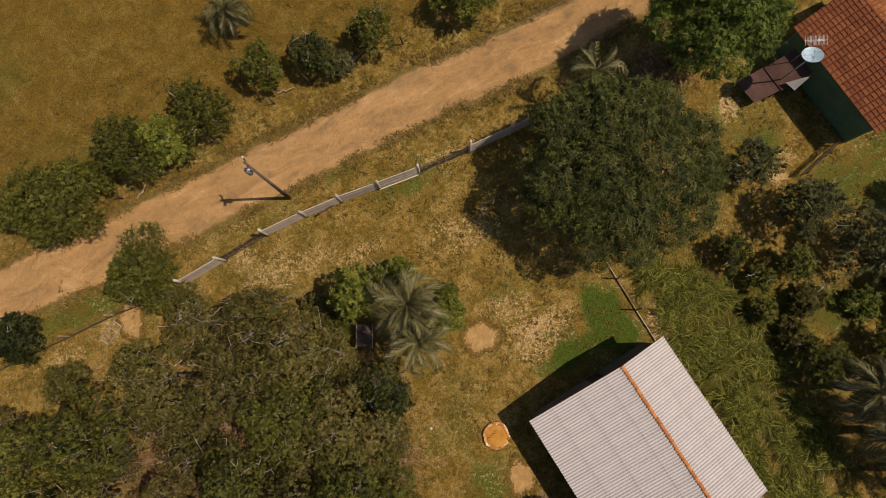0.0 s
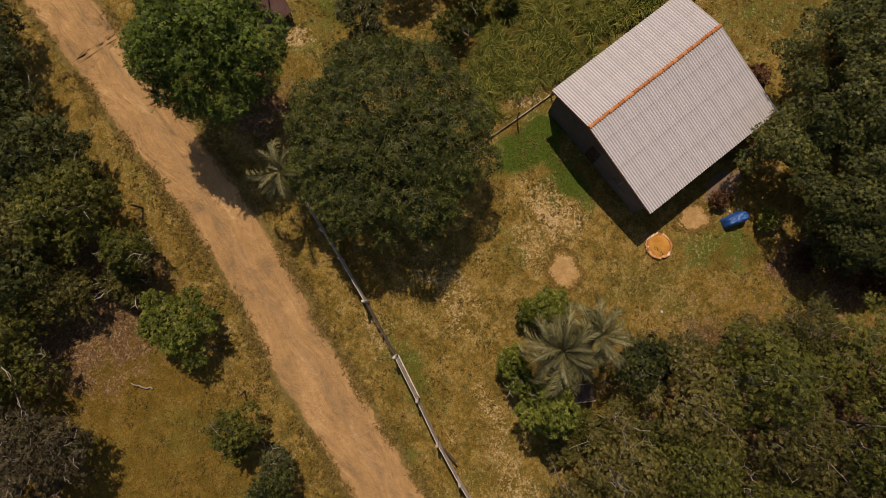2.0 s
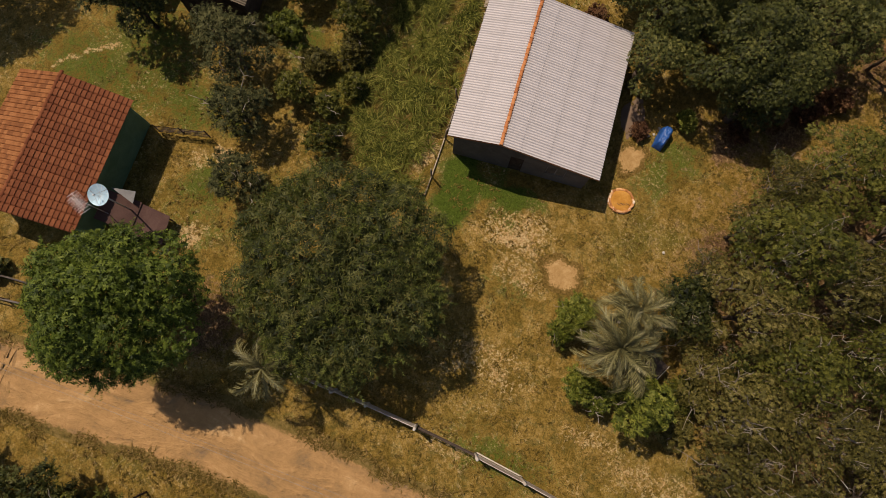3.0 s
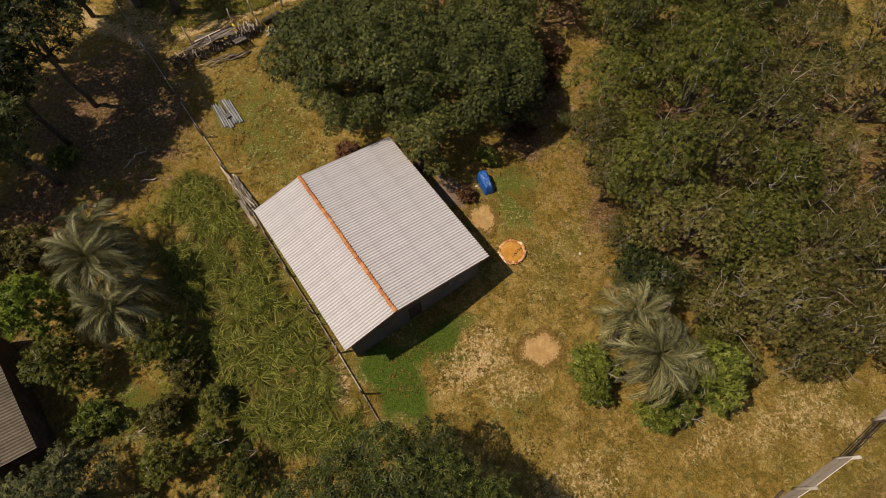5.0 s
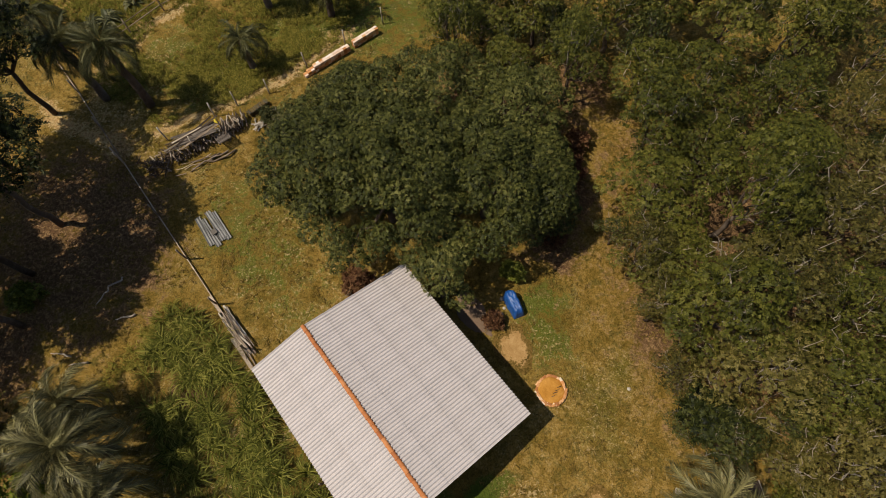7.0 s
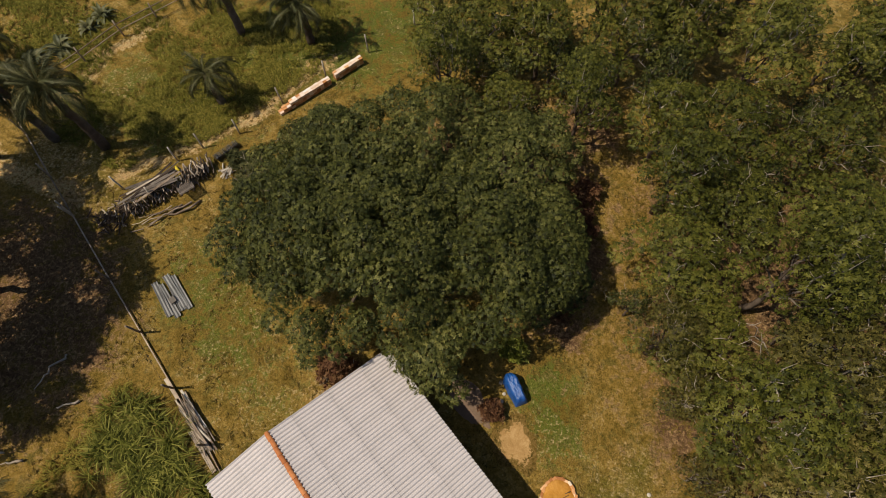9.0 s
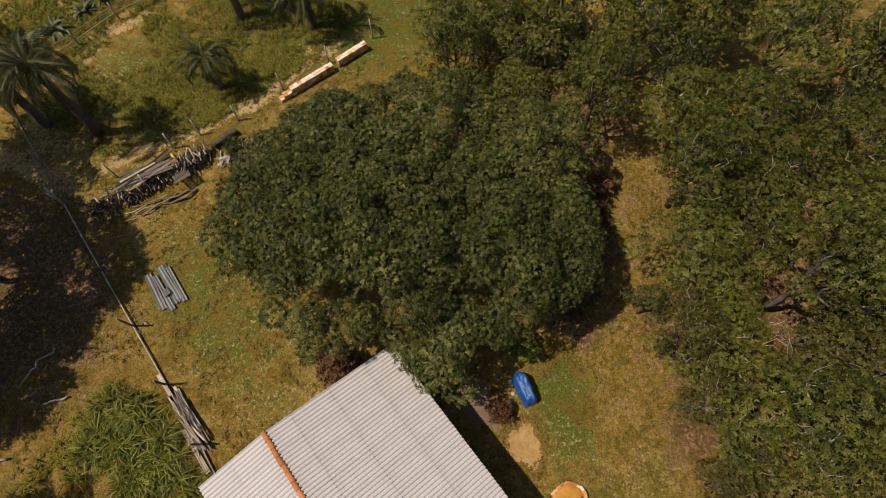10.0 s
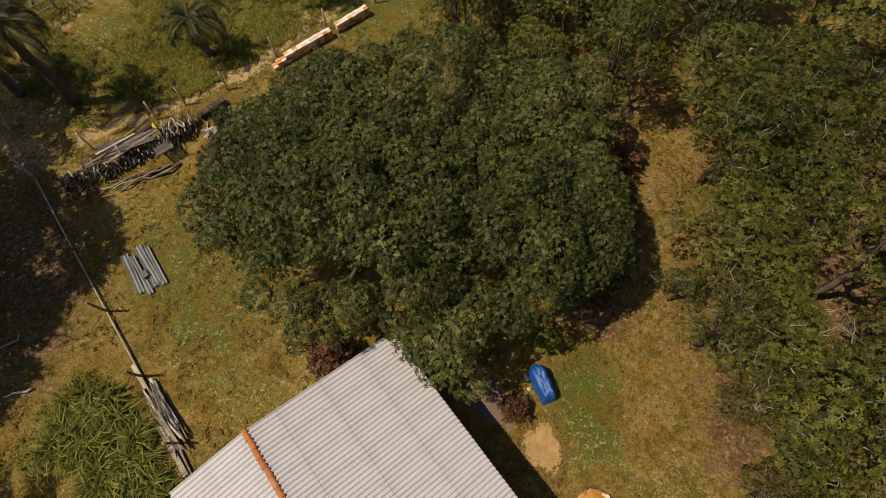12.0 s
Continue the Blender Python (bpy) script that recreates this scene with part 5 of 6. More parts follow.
palm(23.8, -38.0, 5.0, 2.6, D, 10, "dark", 30, (0.3, -0.2), 0.24)
palm(18.6, -36.7, 3.6, 2.6, D, 11, "dark", 36, (0, 0), 0.24)
palm(41.5, -36.0, 2.2, 2.2, D, 14, "dark", 26, (0, 0), 0.2)


def agave(x, y, size, seed):
    """A rosette of long thick pointed leaves, keeled along the middle."""
    rnd = random.Random(seed)
    h = thing("agave", pose(x, y, 0), "dark green agave with long arching pointed leaves", "agave", "agaves by the crops")
    for k in range(16):
        rise, L = rnd.uniform(15, 75), size * rnd.uniform(0.8, 1.1)
        vs, fs = [], []
        for i in range(7):
            q = i / 6
            a = radians(rise) - q * q * 0.7
            px, pz, w = L * q * math.cos(a), L * q * math.sin(a), 0.13 * size * math.sin(math.pi * min(1, 0.2 + 0.8 * q)) + 0.004
            vs += [(px, -w, pz + 0.3 * w), (px, 0, pz), (px, w, pz + 0.3 * w), (px, 0, pz - 0.03 * size)]
            if i:
                o = 4 * i
                fs += [(o - 4 + j, o + j, o + (j + 1) % 4, o - 4 + (j + 1) % 4) for j in range(4)]
        part("leaf", mesh_of(vs, fs, FROND_DARK, "leaf"), FROND_DARK, h, "", Matrix.Rotation(k * 2.39996, 4, "Z"))


for k, (ax, ay, size) in enumerate(((37.1, -37.4, 1.5), (38.6, -36.4, 1.2), (35.4, -39.2, 1.1), (34.6, -40.4, 1.2))):
    agave(ax, ay, size, 60 + k)


# ---- grasses ----
def blades(points, rng, length, width, per, material, name, label, category, lean=0.6, tip=0.35, loose=0.09):
    """Arching blades in clumps, each of two joined quads."""
    P = np.repeat(points, per, axis=0)
    n = len(P)
    P = P + np.stack([rng.normal(0, loose, n), rng.normal(0, loose, n), np.zeros(n)], 1) * (length / 0.8)
    w = rng.random(n) * 6.2832
    d = np.stack([np.cos(w), np.sin(w), np.zeros(n)], 1)
    L = (length * (0.55 + 0.8 * rng.random(n)))[:, None]
    t = (lean * (0.4 + 1.1 * rng.random(n)))[:, None]
    side = np.stack([-d[:, 1], d[:, 0], np.zeros(n)], 1) * (width * (0.7 + 0.6 * rng.random(n)))[:, None]
    up = np.array([0, 0, 1.0])
    mid = P + d * L * 0.45 * t + up * L * 0.55
    end = P + d * L * (0.5 * t + tip * 1.2) + up * L * (0.62 - 0.35 * t)
    V = np.stack([P - side * 0.6, P + side * 0.6, mid + side, mid - side, end + side * 0.15, end - side * 0.15], 1).reshape(-1, 3)
    o = np.arange(n)[:, None] * 6
    Q = np.concatenate([o + np.array([0, 1, 2, 3]), o + np.array([3, 2, 4, 5])], 0)
    tagged(new(name, fast_mesh(V, Q, material, name)), label, category, kind="stuff")


def inside(x, y, poly):
    ok = np.zeros(len(x), bool)
    for (ax, ay), (bx, by) in zip(poly, poly[1:] + poly[:1]):
        ok ^= ((ay > y) != (by > y)) & (x < (bx - ax) * (y - ay) / (by - ay + 1e-12) + ax)
    return ok


def field_of(rng, n, box_, polys, holes=()):
    x, y = rng.uniform(box_[0], box_[1], n), rng.uniform(box_[2], box_[3], n)
    ok = np.zeros(n, bool)
    for p in polys:
        ok |= inside(x, y, p)
    for p in holes:
        ok &= ~inside(x, y, p)
    return x[ok], y[ok]


def value(x, y, f, seed):
    return np.array([noise.noise((a * f, b * f, seed)) for a, b in zip(x, y)])


def build_grasses():
    rng = np.random.default_rng(31)
    cane = [[(13.2, 5.6), (15.9, 1.3), (22.2, -7.6), (25.0, -11.4), (27.6, -11.8), (28.6, -8.5), (27.6, -5.5), (25.8, -2.8), (24.0, -0.6), (22.6, 2.6), (20.6, 5.0), (18.6, 6.6), (15.4, 7.2)]]
    x, y = field_of(rng, 2300, (13, 29, -12, 8), cane)
    keep = 0.7 * value(x, y, 0.5, 4) + 0.6 * value(x, y, 1.5, 14) + 0.3 * rng.random(len(x)) > 0.10
    pts = np.stack([x, y, np.full(len(x), -0.06)], 1)[keep]
    blades(pts, rng, 0.95, 0.026, 24, CANE, "tall_grass", "tall cane-like grass with yellow-green arching blades", "tall grass", 0.7, 0.5, 0.035)
    dry = rng.random(len(pts)) < 0.3
    blades(pts[dry] + np.array([0.15, 0.1, 0]), rng, 0.7, 0.02, 16, TUFT, "dry_tall_grass", "dry straw-coloured blades among the tall grass", "tall grass", 0.8, 0.5, 0.05)
    # weedy tufts in the shade and along the side fence
    x, y = field_of(rng, 22000, (13, 42, -40, 6), [[(24.2, -9.6), (25.6, -11.6), (27.6, -12.6), (29.4, -10.2), (31.6, -7.0), (28, -6)], [(18, -34), (27, -27), (33, -31), (27, -40), (17, -40)], [(20, 6), (24, 0), (27, 3), (23, 8)]] )
    keep = value(x, y, 0.35, 9) > -0.05
    blades(np.stack([x, y, np.full(len(x), -0.06)], 1)[keep], rng, 0.42, 0.022, 8, TUFT_GREEN, "grass_clumps", "green and yellowing grass clumps", "grass", 0.7, 0.4)
    # rough pasture past the back fence
    x, y = field_of(rng, 15000, (16, 46, -52, -26), [[(19.5, -33), (24.5, -29), (30, -26.4), (33, -27), (37, -31), (46, -36), (46, -44), (30, -52), (16, -46), (16, -36)]])
    keep = value(x, y, 0.3, 19) + 0.5 * value(x, y, 1.2, 20) > -0.08
    blades(np.stack([x, y, np.full(len(x), -0.06)], 1)[keep], rng, 0.36, 0.024, 6, TUFT_GREEN, "pasture_grass", "rough yellow-green pasture grass past the fence", "grass", 0.8, 0.45)
    # rows of young crops past the paddock
    pts = [(cx + rng.normal(0, 0.09), cy + rng.normal(0, 0.07), -0.05) for cx in np.arange(35.6, 46.0, 0.75) for cy in np.arange(-50.0, -38.0, 0.42) if cy < -38.6 - (cx - 42) * 0.75 and rng.random() < 0.9]
    blades(np.array(pts), rng, 0.42, 0.045, 9, TUFT_GREEN, "crop_rows", "rows of pale green young crop plants", "crops", 0.9, 0.4, 0.05)
    # verges of the road
    pts = road_points(0.09)
    out = []
    for p, q in zip(pts, pts[1:]):
        if -36 < p.x < 30:
            d = (q - p).normalized()
            nrm = Vector((-d.y, d.x, 0))
            for s in (1, -1):
                for _ in range(2):
                    k = p + nrm * s * (1.75 + abs(rng.normal(0.0, 0.75 if s > 0 else 0.5)))
                    if noise.noise((k.x * 0.45, k.y * 0.45, 2)) + 0.3 * rng.random() > 0.12:
                        out.append((k.x, k.y, -0.05))
    blades(np.array(out), rng, 0.32, 0.022, 8, TUFT, "verge_grass", "dry straw-coloured grass along the road", "grass", 0.8, 0.4)
    # the yard and the rest: short tufts in drifts
    n = 40000
    x, y = rng.uniform(-34, 34, n), rng.uniform(-34, 30, n)
    side = y - road_y(x)
    ok = (np.abs(side) > 2.4) & ~inside(x, y, [(11.2, 0.6), (14.6, 2.4), (21.4, -7.2), (13.0, -13.6), (6.6, -4.6)]) & ~((np.hypot(x - 3.15, y - 0.5) < 1.15) | (np.hypot(x - 4.7, y + 5.9) < 1.1) | (np.hypot(x - 6.5, y + 8.6) < 0.9)) & (side < 14) & ~inside(x, y, [(-3, -6), (-3, -34), (-34, -34), (-34, -8), (-18, -3)])
    x, y = x[ok], y[ok]
    keep = value(x, y, 0.6, 5) + 0.35 * value(x, y, 2.5, 6) + 0.25 * (rng.random(len(x)) - 0.5) > 0.0
    x, y = x[keep], y[keep]
    blades(np.stack([x, y, np.full(len(x), -0.055)], 1), rng, 0.17, 0.022, 4, TUFT, "dry_grass", "short dry grass in drifts over the yard", "grass", 1.0, 0.45)


build_grasses()


# ---- fences, gates and the power pole ----
def fence_post(parent, x, y, h, r, lean, rnd, material=POST, name="post", label="pale round wooden post"):
    top = (x + rnd.uniform(-lean, lean), y + rnd.uniform(-lean, lean), h)
    part(name, tubes([(bent((x, y, -0.1), top, 0.012, rnd, 3), [r * 1.08, r, r * 0.97, r * 0.9])], material, name, 9), material, parent, label)


def board_panel(parent, a, b, h, rnd, rows=3, material=SLAB, thick=0.04):
    d = Vector((b[0] - a[0], b[1] - a[1], 0))
    L, turn = d.length, math.degrees(math.atan2(d.y, d.x))
    hb = h / rows
    for k in range(rows):
        part("slab", box(L - 0.02, thick, hb * 0.985, 0.006), material, parent, "", pose((a[0] + b[0]) / 2, (a[1] + b[1]) / 2, 0.03 + k * hb, rnd.uniform(-1, 1), rnd.uniform(-0.25, 0.25), turn + rnd.uniform(-0.15, 0.15)))


def gate(a, b, h, label, rnd, boards=4):
    d = Vector((b[0] - a[0], b[1] - a[1], 0))
    L, turn = d.length, math.degrees(math.atan2(d.y, d.x))
    g = thing("gate", pose(a[0], a[1], 0, 0, 0, turn), label, "gate")
    for k in range(boards):
        part("rail", box(L - 0.25, 0.03, 0.07, 0.005, (L / 2, 0, 0.2 + k * (h - 0.35) / (boards - 1))), WOOD_DARK, g)
    for s in (0.16, L - 0.16, L / 2):
        part("stile", box(0.08, 0.045, h - 0.1, 0.006, (s, 0.035, 0.1)), WOOD_DARK, g)
    v, q = tube([(0.2, 0.06, 0.2), (L - 0.2, 0.06, h - 0.2)], [0.025, 0.025], 4)
    part("brace", mesh_of([tuple(c) for c in v], q, WOOD_DARK, "brace"), WOOD_DARK, g)
    return g


def build_front_fence():
    rnd = random.Random(3)
    f = thing("fence", pose(0, 0, 0), "pale concrete slab fence with round posts along the road", "fence")
    posts = [(-17.7, 2.85), (-15.25, 4.6), (-12.45, 6.65), (-9.8, 8.2), (-7.4, 9.45), (-4.75, 10.65), (-2.0, 11.95), (1.55, 13.8), (4.4, 15.4), (6.3, 16.5), (8.8, 18.0)]
    for k, p in enumerate(posts):
        fence_post(f, *p, 2.05 if k != 7 else 2.3, 0.10, 0.05, rnd)
    for i in (0, 2, 3, 4, 5, 7, 8, 9):
        board_panel(f, posts[i], posts[i + 1], 1.6 + rnd.uniform(-0.08, 0.08), rnd)
    gate(posts[1], posts[2], 1.35, "closed dark wooden rail gate in the front fence", rnd)
    gate(posts[6], posts[7], 1.5, "closed dark wooden rail gate between tall posts", rnd, 5)
    p = thing("plank", pose(-3.38, 11.2, 0.03, 0, 0, 25.3), "long pale plank lying along the fence", "plank")
    part("board", box(3.1, 0.08, 0.06, 0.008), POST, p)
    p = thing("plank", pose(-8.3, 8.75, 0.5, 0, 32, 48), "broken plank leaning on the fence", "plank")
    part("board", box(1.5, 0.13, 0.03, 0.006), WOOD_DARK, p)
    # wire fence further along
    w = thing("wire_fence", pose(0, 0, 0), "old wire fence on thin posts", "fence")
    line = [(-17.7, 2.85), (-20.2, 1.3), (-22.6, 0.2), (-25.4, -1.5), (-28.2, -3.1), (-31.2, -4.9), (-34.5, -6.8), (-38, -9)]
    for p in line[1:]:
        fence_post(w, *p, 1.25, 0.05, 0.05, rnd, WOOD)
    for z in (0.45, 0.85, 1.15):
        part("wire", tubes([([(*p, z) for p in line], [0.007] * len(line))], WOOD_DARK, "wire", 4), WOOD_DARK, w)
    r = part("bottom_rail", tubes([([(*p, 0.1) for p in line], [0.05] * len(line))], WOOD_DARK, "bottom_rail", 5), WOOD_DARK, w)


def build_side_fence():
    rnd = random.Random(6)
    f = thing("fence", pose(0, 0, 0), "side fence of thin posts and weathered rails", "fence")
    line = [(11.4, 7.0), (12.5, 5.3), (13.9, 3.2), (15.55, 0.8), (17.3, -1.7), (19.1, -4.2), (20.9, -6.8), (22.5, -9.2), (24.7, -12.2), (27.05, -15.4), (29.5, -18.7), (32.8, -23.2), (35.0, -26.2), (37.6, -29.8), (40.2, -33.2), (43, -37)]
    for p in line:
        fence_post(f, *p, 1.45 + rnd.uniform(-0.1, 0.2), 0.06, 0.14, rnd, WOOD)
    for a, b in zip(line, line[1:]):
        d = Vector((b[0] - a[0], b[1] - a[1], 0))
        turn = math.degrees(math.atan2(d.y, d.x))
        for z, w in ((0.04, 0.09), (1.08, 0.012)):
            part("rail", box(d.length, 0.012 if z > 0.1 else 0.065, w, 0.004), WOOD if z < 0.1 else WOOD_DARK, f, "", pose((a[0] + b[0]) / 2, (a[1] + b[1]) / 2, z, 0, rnd.uniform(-0.6, 0.6), turn))
    # back fence beyond the wood pile
    f2 = thing("fence", pose(0, 0, 0), "back fence of thin pale posts and wire", "fence")
    line = [(33.0, -23.4), (30.0, -25.0), (26.9, -27.0), (25.3, -27.9), (23.0, -28.9), (20.3, -31.3), (17.4, -33.5), (14.4, -35.6), (11, -38)]
    for p in line:
        fence_post(f2, *p, 1.5 + rnd.uniform(-0.1, 0.15), 0.055, 0.08, rnd, POST)
    for z in (0.4, 0.8, 1.2):
        part("wire", tubes([([(*p, z) for p in line], [0.004] * len(line))], WOOD_DARK, "wire", 4), WOOD_DARK, f2)
    f3 = thing("fence", pose(0, 0, 0), "far paddock fence of posts and a pale rail", "fence")
    line = [(37.4, -33.4), (34.9, -35.9), (32.7, -38.4), (30.5, -40.0), (27.0, -42.6), (23.0, -45.5)]
    for p in line:
        fence_post(f3, *p, 1.4, 0.06, 0.08, rnd, WOOD)
    for z in (0.55, 1.05):
        part("rail", tubes([([(*p, z) for p in line], [0.035] * len(line))], WOOD, "rail", 5), WOOD, f3)
    # rail fences between the road and the tiled house
    for lab, line, h in (("low rail fence of weathered wood by the road", [(21.0, 27.7), (23.8, 30.0), (26.6, 32.3), (29.4, 34.6), (32.2, 36.9)], 1.0), ("low rail fence of weathered wood before the tiled house", [(22.3, 27.2), (25.0, 29.2), (26.9, 30.4), (28.4, 31.8), (31.0, 34.0), (33.6, 36.2)], 0.8)):
        f5 = thing("fence", pose(0, 0, 0), lab, "fence")
        for p in line:
            fence_post(f5, *p, h + 0.15, 0.06, 0.06, rnd, WOOD)
        for z in (0.4 * h, h):
            part("rail", tubes([([(*p, z) for p in line], [0.045] * len(line))], WOOD_GREY, "rail", 6), WOOD_GREY, f5)
    # paddock fence behind the hedge across the road
    f4 = thing("fence", pose(0, 0, 0), "old field fence of dark crooked posts", "fence")
    line = [(-31, 6.8), (-26.2, 6.2), (-23.4, 8.6), (-20.6, 10.6), (-17.0, 13.2), (-13.2, 16.6), (-10.6, 18.2), (-7.4, 20.2), (-4.0, 22.0), (-1.2, 23.4), (2.0, 25.6), (5.0, 27.4), (8.4, 29.0)]
    for p in line:
        fence_post(f4, *p, 1.2, 0.06, 0.15, rnd, WOOD_DARK)
    for z in (0.4, 0.8, 1.1):
        part("wire", tubes([([(*p, z) for p in line], [0.005] * len(line))], WOOD_DARK, "wire", 4), WOOD_DARK, f4)


def build_pole():
    h = thing("power_pole", pose(-11.24, 9.48, 0), "brown wooden power pole with a small transformer and insulators", "power pole")
    part("pole", tubes([([(0, 0, -0.1), (0, 0, 4), (0, 0, 8.5)], [0.13, 0.105, 0.075])], BARK, "pole", 10), BARK, h)
    d = Vector((0.84, 0.543, 0))
    n = Vector((-d.y, d.x, 0))
    ang = math.degrees(math.atan2(n.y, n.x))
    part("crossarm", box(1.0, 0.08, 0.1, 0.008), WOOD_DARK, h, "", pose(0, 0, 8.1, 0, 0, ang))
    for k in (-0.42, 0.0, 0.42):
        part("insulator", tubes([([n * k + Vector((0, 0, 8.2)), n * k + Vector((0, 0, 8.3)), n * k + Vector((0, 0, 8.42))], [0.035, 0.06, 0.03])], WHITE, "insulator", 8), WHITE, h)
    t = part("transformer", tubes([([(-0.32, -0.1, 6.6), (-0.32, -0.1, 6.65), (-0.32, -0.1, 7.25), (-0.32, -0.1, 7.3)], [0.13, 0.17, 0.17, 0.13])], CONCRETE, "transformer", 12), CONCRETE, h, "pale grey transformer")
    for k in (-0.1, 0.1):
        part("bushing", tubes([([(-0.32 + k, -0.1, 7.28), (-0.32 + k, -0.1, 7.5)], [0.04, 0.025])], WHITE, "bushing", 6), WHITE, t)
    wires = thing("power_line", pose(-11.24, 9.48, 0), "thin power cables along the dirt road", "power line")
    for k in (-0.12, 0.12):
        run = []
        for i in range(25):
            s = i / 24
            p = n * k + d * (84 * s)
            run.append((p.x, p.y + 0.0, 8.45 - 1.0 * (1 - (2 * s - 1) ** 2)))
        part("cable", tubes([(run, [0.006] * 25)], CONCRETE, "cable", 4), CONCRETE, wires)
    # the pole at the other end of the span
    q = d * 84
    o = thing("power_pole", pose(-11.24 + q.x, 9.48 + q.y, 0), "grey concrete power pole", "power pole")
    part("pole", tubes([([(0, 0, -0.1), (0, 0, 8.7)], [0.16, 0.09])], CONCRETE, "pole", 10), CONCRETE, o)


build_front_fence()
build_side_fence()
build_pole()


# ---- things in the yard ----
def build_fire_pit():
    rnd = random.Random(9)
    h = thing("fire_pit", pose(4.68, -5.92, 0), "round fire pit ringed with orange bricks and filled with sand", "fire pit")
    n = 40
    vs, fs = [(0, 0, 0.10)], []
    for r, z in ((0.45, 0.13), (0.74, 0.10), (0.82, 0.0)):
        vs += [(r * math.cos(6.2832 * k / n), r * math.sin(6.2832 * k / n), z + rnd.uniform(-0.015, 0.015)) for k in range(n)]
    fs += [(0, 1 + k, 1 + (k + 1) % n) for k in range(n)]
    for i in range(2):
        fs += [(1 + i * n + k, 1 + (i + 1) * n + k, 1 + (i + 1) * n + (k + 1) % n, 1 + i * n + (k + 1) % n) for k in range(n)]
    part("sand_bed", smooth(mesh_of(vs, fs, SAND, "sand_bed")), SAND, h, "bed of orange sand")
    bm = box(0.22, 0.13, 0.065, 0.012)
    me = bpy.data.meshes.new("brick")
    bm.to_mesh(me)
    bm.free()
    me.materials.append(BRICK)
    for ring, z, cnt in ((0.82, -0.01, 24), (0.81, 0.055, 24), (0.80, 0.12, 15)):
        for k in range(cnt):
            w = 15 * k + rnd.uniform(-2, 2) + 120 * z
            part("brick", me, BRICK, h, "", pose(ring * math.cos(radians(w)) * rnd.uniform(0.95, 1.06), ring * math.sin(radians(w)) * rnd.uniform(0.95, 1.06), z, rnd.uniform(-4, 4), rnd.uniform(-5, 5), w + 90 + rnd.uniform(-28, 28)))
    for k in range(4):
        v = (-0.1 - 0.12 * k, 0.25 - 0.16 * k)
        part("charred_stick", tubes([(bent((v[0] - 0.15, v[1], 0.13), (v[0] + 0.14, v[1] + 0.1, 0.14), 0.1, rnd, 3), [0.02, 0.025, 0.02, 0.012])], BLACK, "charred_stick", 5), BLACK, h, "charred stick")


def build_tarp():
    """A tall narrow heap under a blue sheet: flat top, steep creased sides, gathered at one end."""
    vs, fs = [], []
    nu, nv = 30, 20
    for i in range(nu + 1):
        for j in range(nv + 1):
            u, v = i / nu * 2 - 1, j / nv * 2 - 1
            half = 0.16 + 0.26 * min(1, max(0, (u + 1) / 0.35)) - 0.08 * max(0, u)
            skirt = 1 + 0.10 * noise.noise((u * 3, v, 3))
            hump = (1 - abs(v) ** 6) * (1 - max(0, u) ** 9) * (0.45 + 0.55 * min(1, max(0, (u + 1) / 0.3)) ** 0.6)
            crease = 0.06 * noise.noise((u * 3.5, v * 3.5, 1)) + 0.03 * noise.noise((u * 9, v * 7, 2))
            vs.append((u * 0.88, v * half * skirt + 0.05 * u, max(0.0, hump * (0.72 + 0.08 * v + crease))))
    for i in range(nu):
        for j in range(nv):
            a = i * (nv + 1) + j
            fs.append((a, a + nv + 1, a + nv + 2, a + 1))
    h = thing("tarpaulin", pose(6.33, -11.2, 0, 0, 0, 107), "bright blue tarpaulin draped over a long heap", "tarpaulin")
    part("sheet", smooth(mesh_of(vs, fs, BLUE, "sheet")), BLUE, h)


def stick_heap(name, m, label, category, count, length, spread, height, seed, materials, fan=12, round_=True):
    rnd = random.Random(seed)
    h = thing(name, m, label, category)
    for k in range(count):
        L = length * rnd.uniform(0.5, 1.1)
        z = 0.05 + height * rnd.random() ** 1.6
        mt = materials[int(rnd.random() * len(materials))]
        y = rnd.uniform(-spread, spread) * (1 - 0.6 * z / (height + 0.1))
        mm = pose(rnd.uniform(-0.3, 0.3) * length, y, z, 0, rnd.uniform(-3, 3), rnd.gauss(0, fan))
        if round_ and rnd.random() < 0.6:
            r = rnd.uniform(0.016, 0.038)
            part("stick", tubes([(bent((-L / 2, 0, 0), (L / 2, 0, 0), 0.015, rnd, 4), [r, r, r * 0.95, r * 0.9, r * 0.8])], mt, "stick", 6), mt, h, "", mm)
        else:
            part("plank", box(L, rnd.uniform(0.06, 0.15), 0.025, 0.004), mt, h, "", mm)
    return h


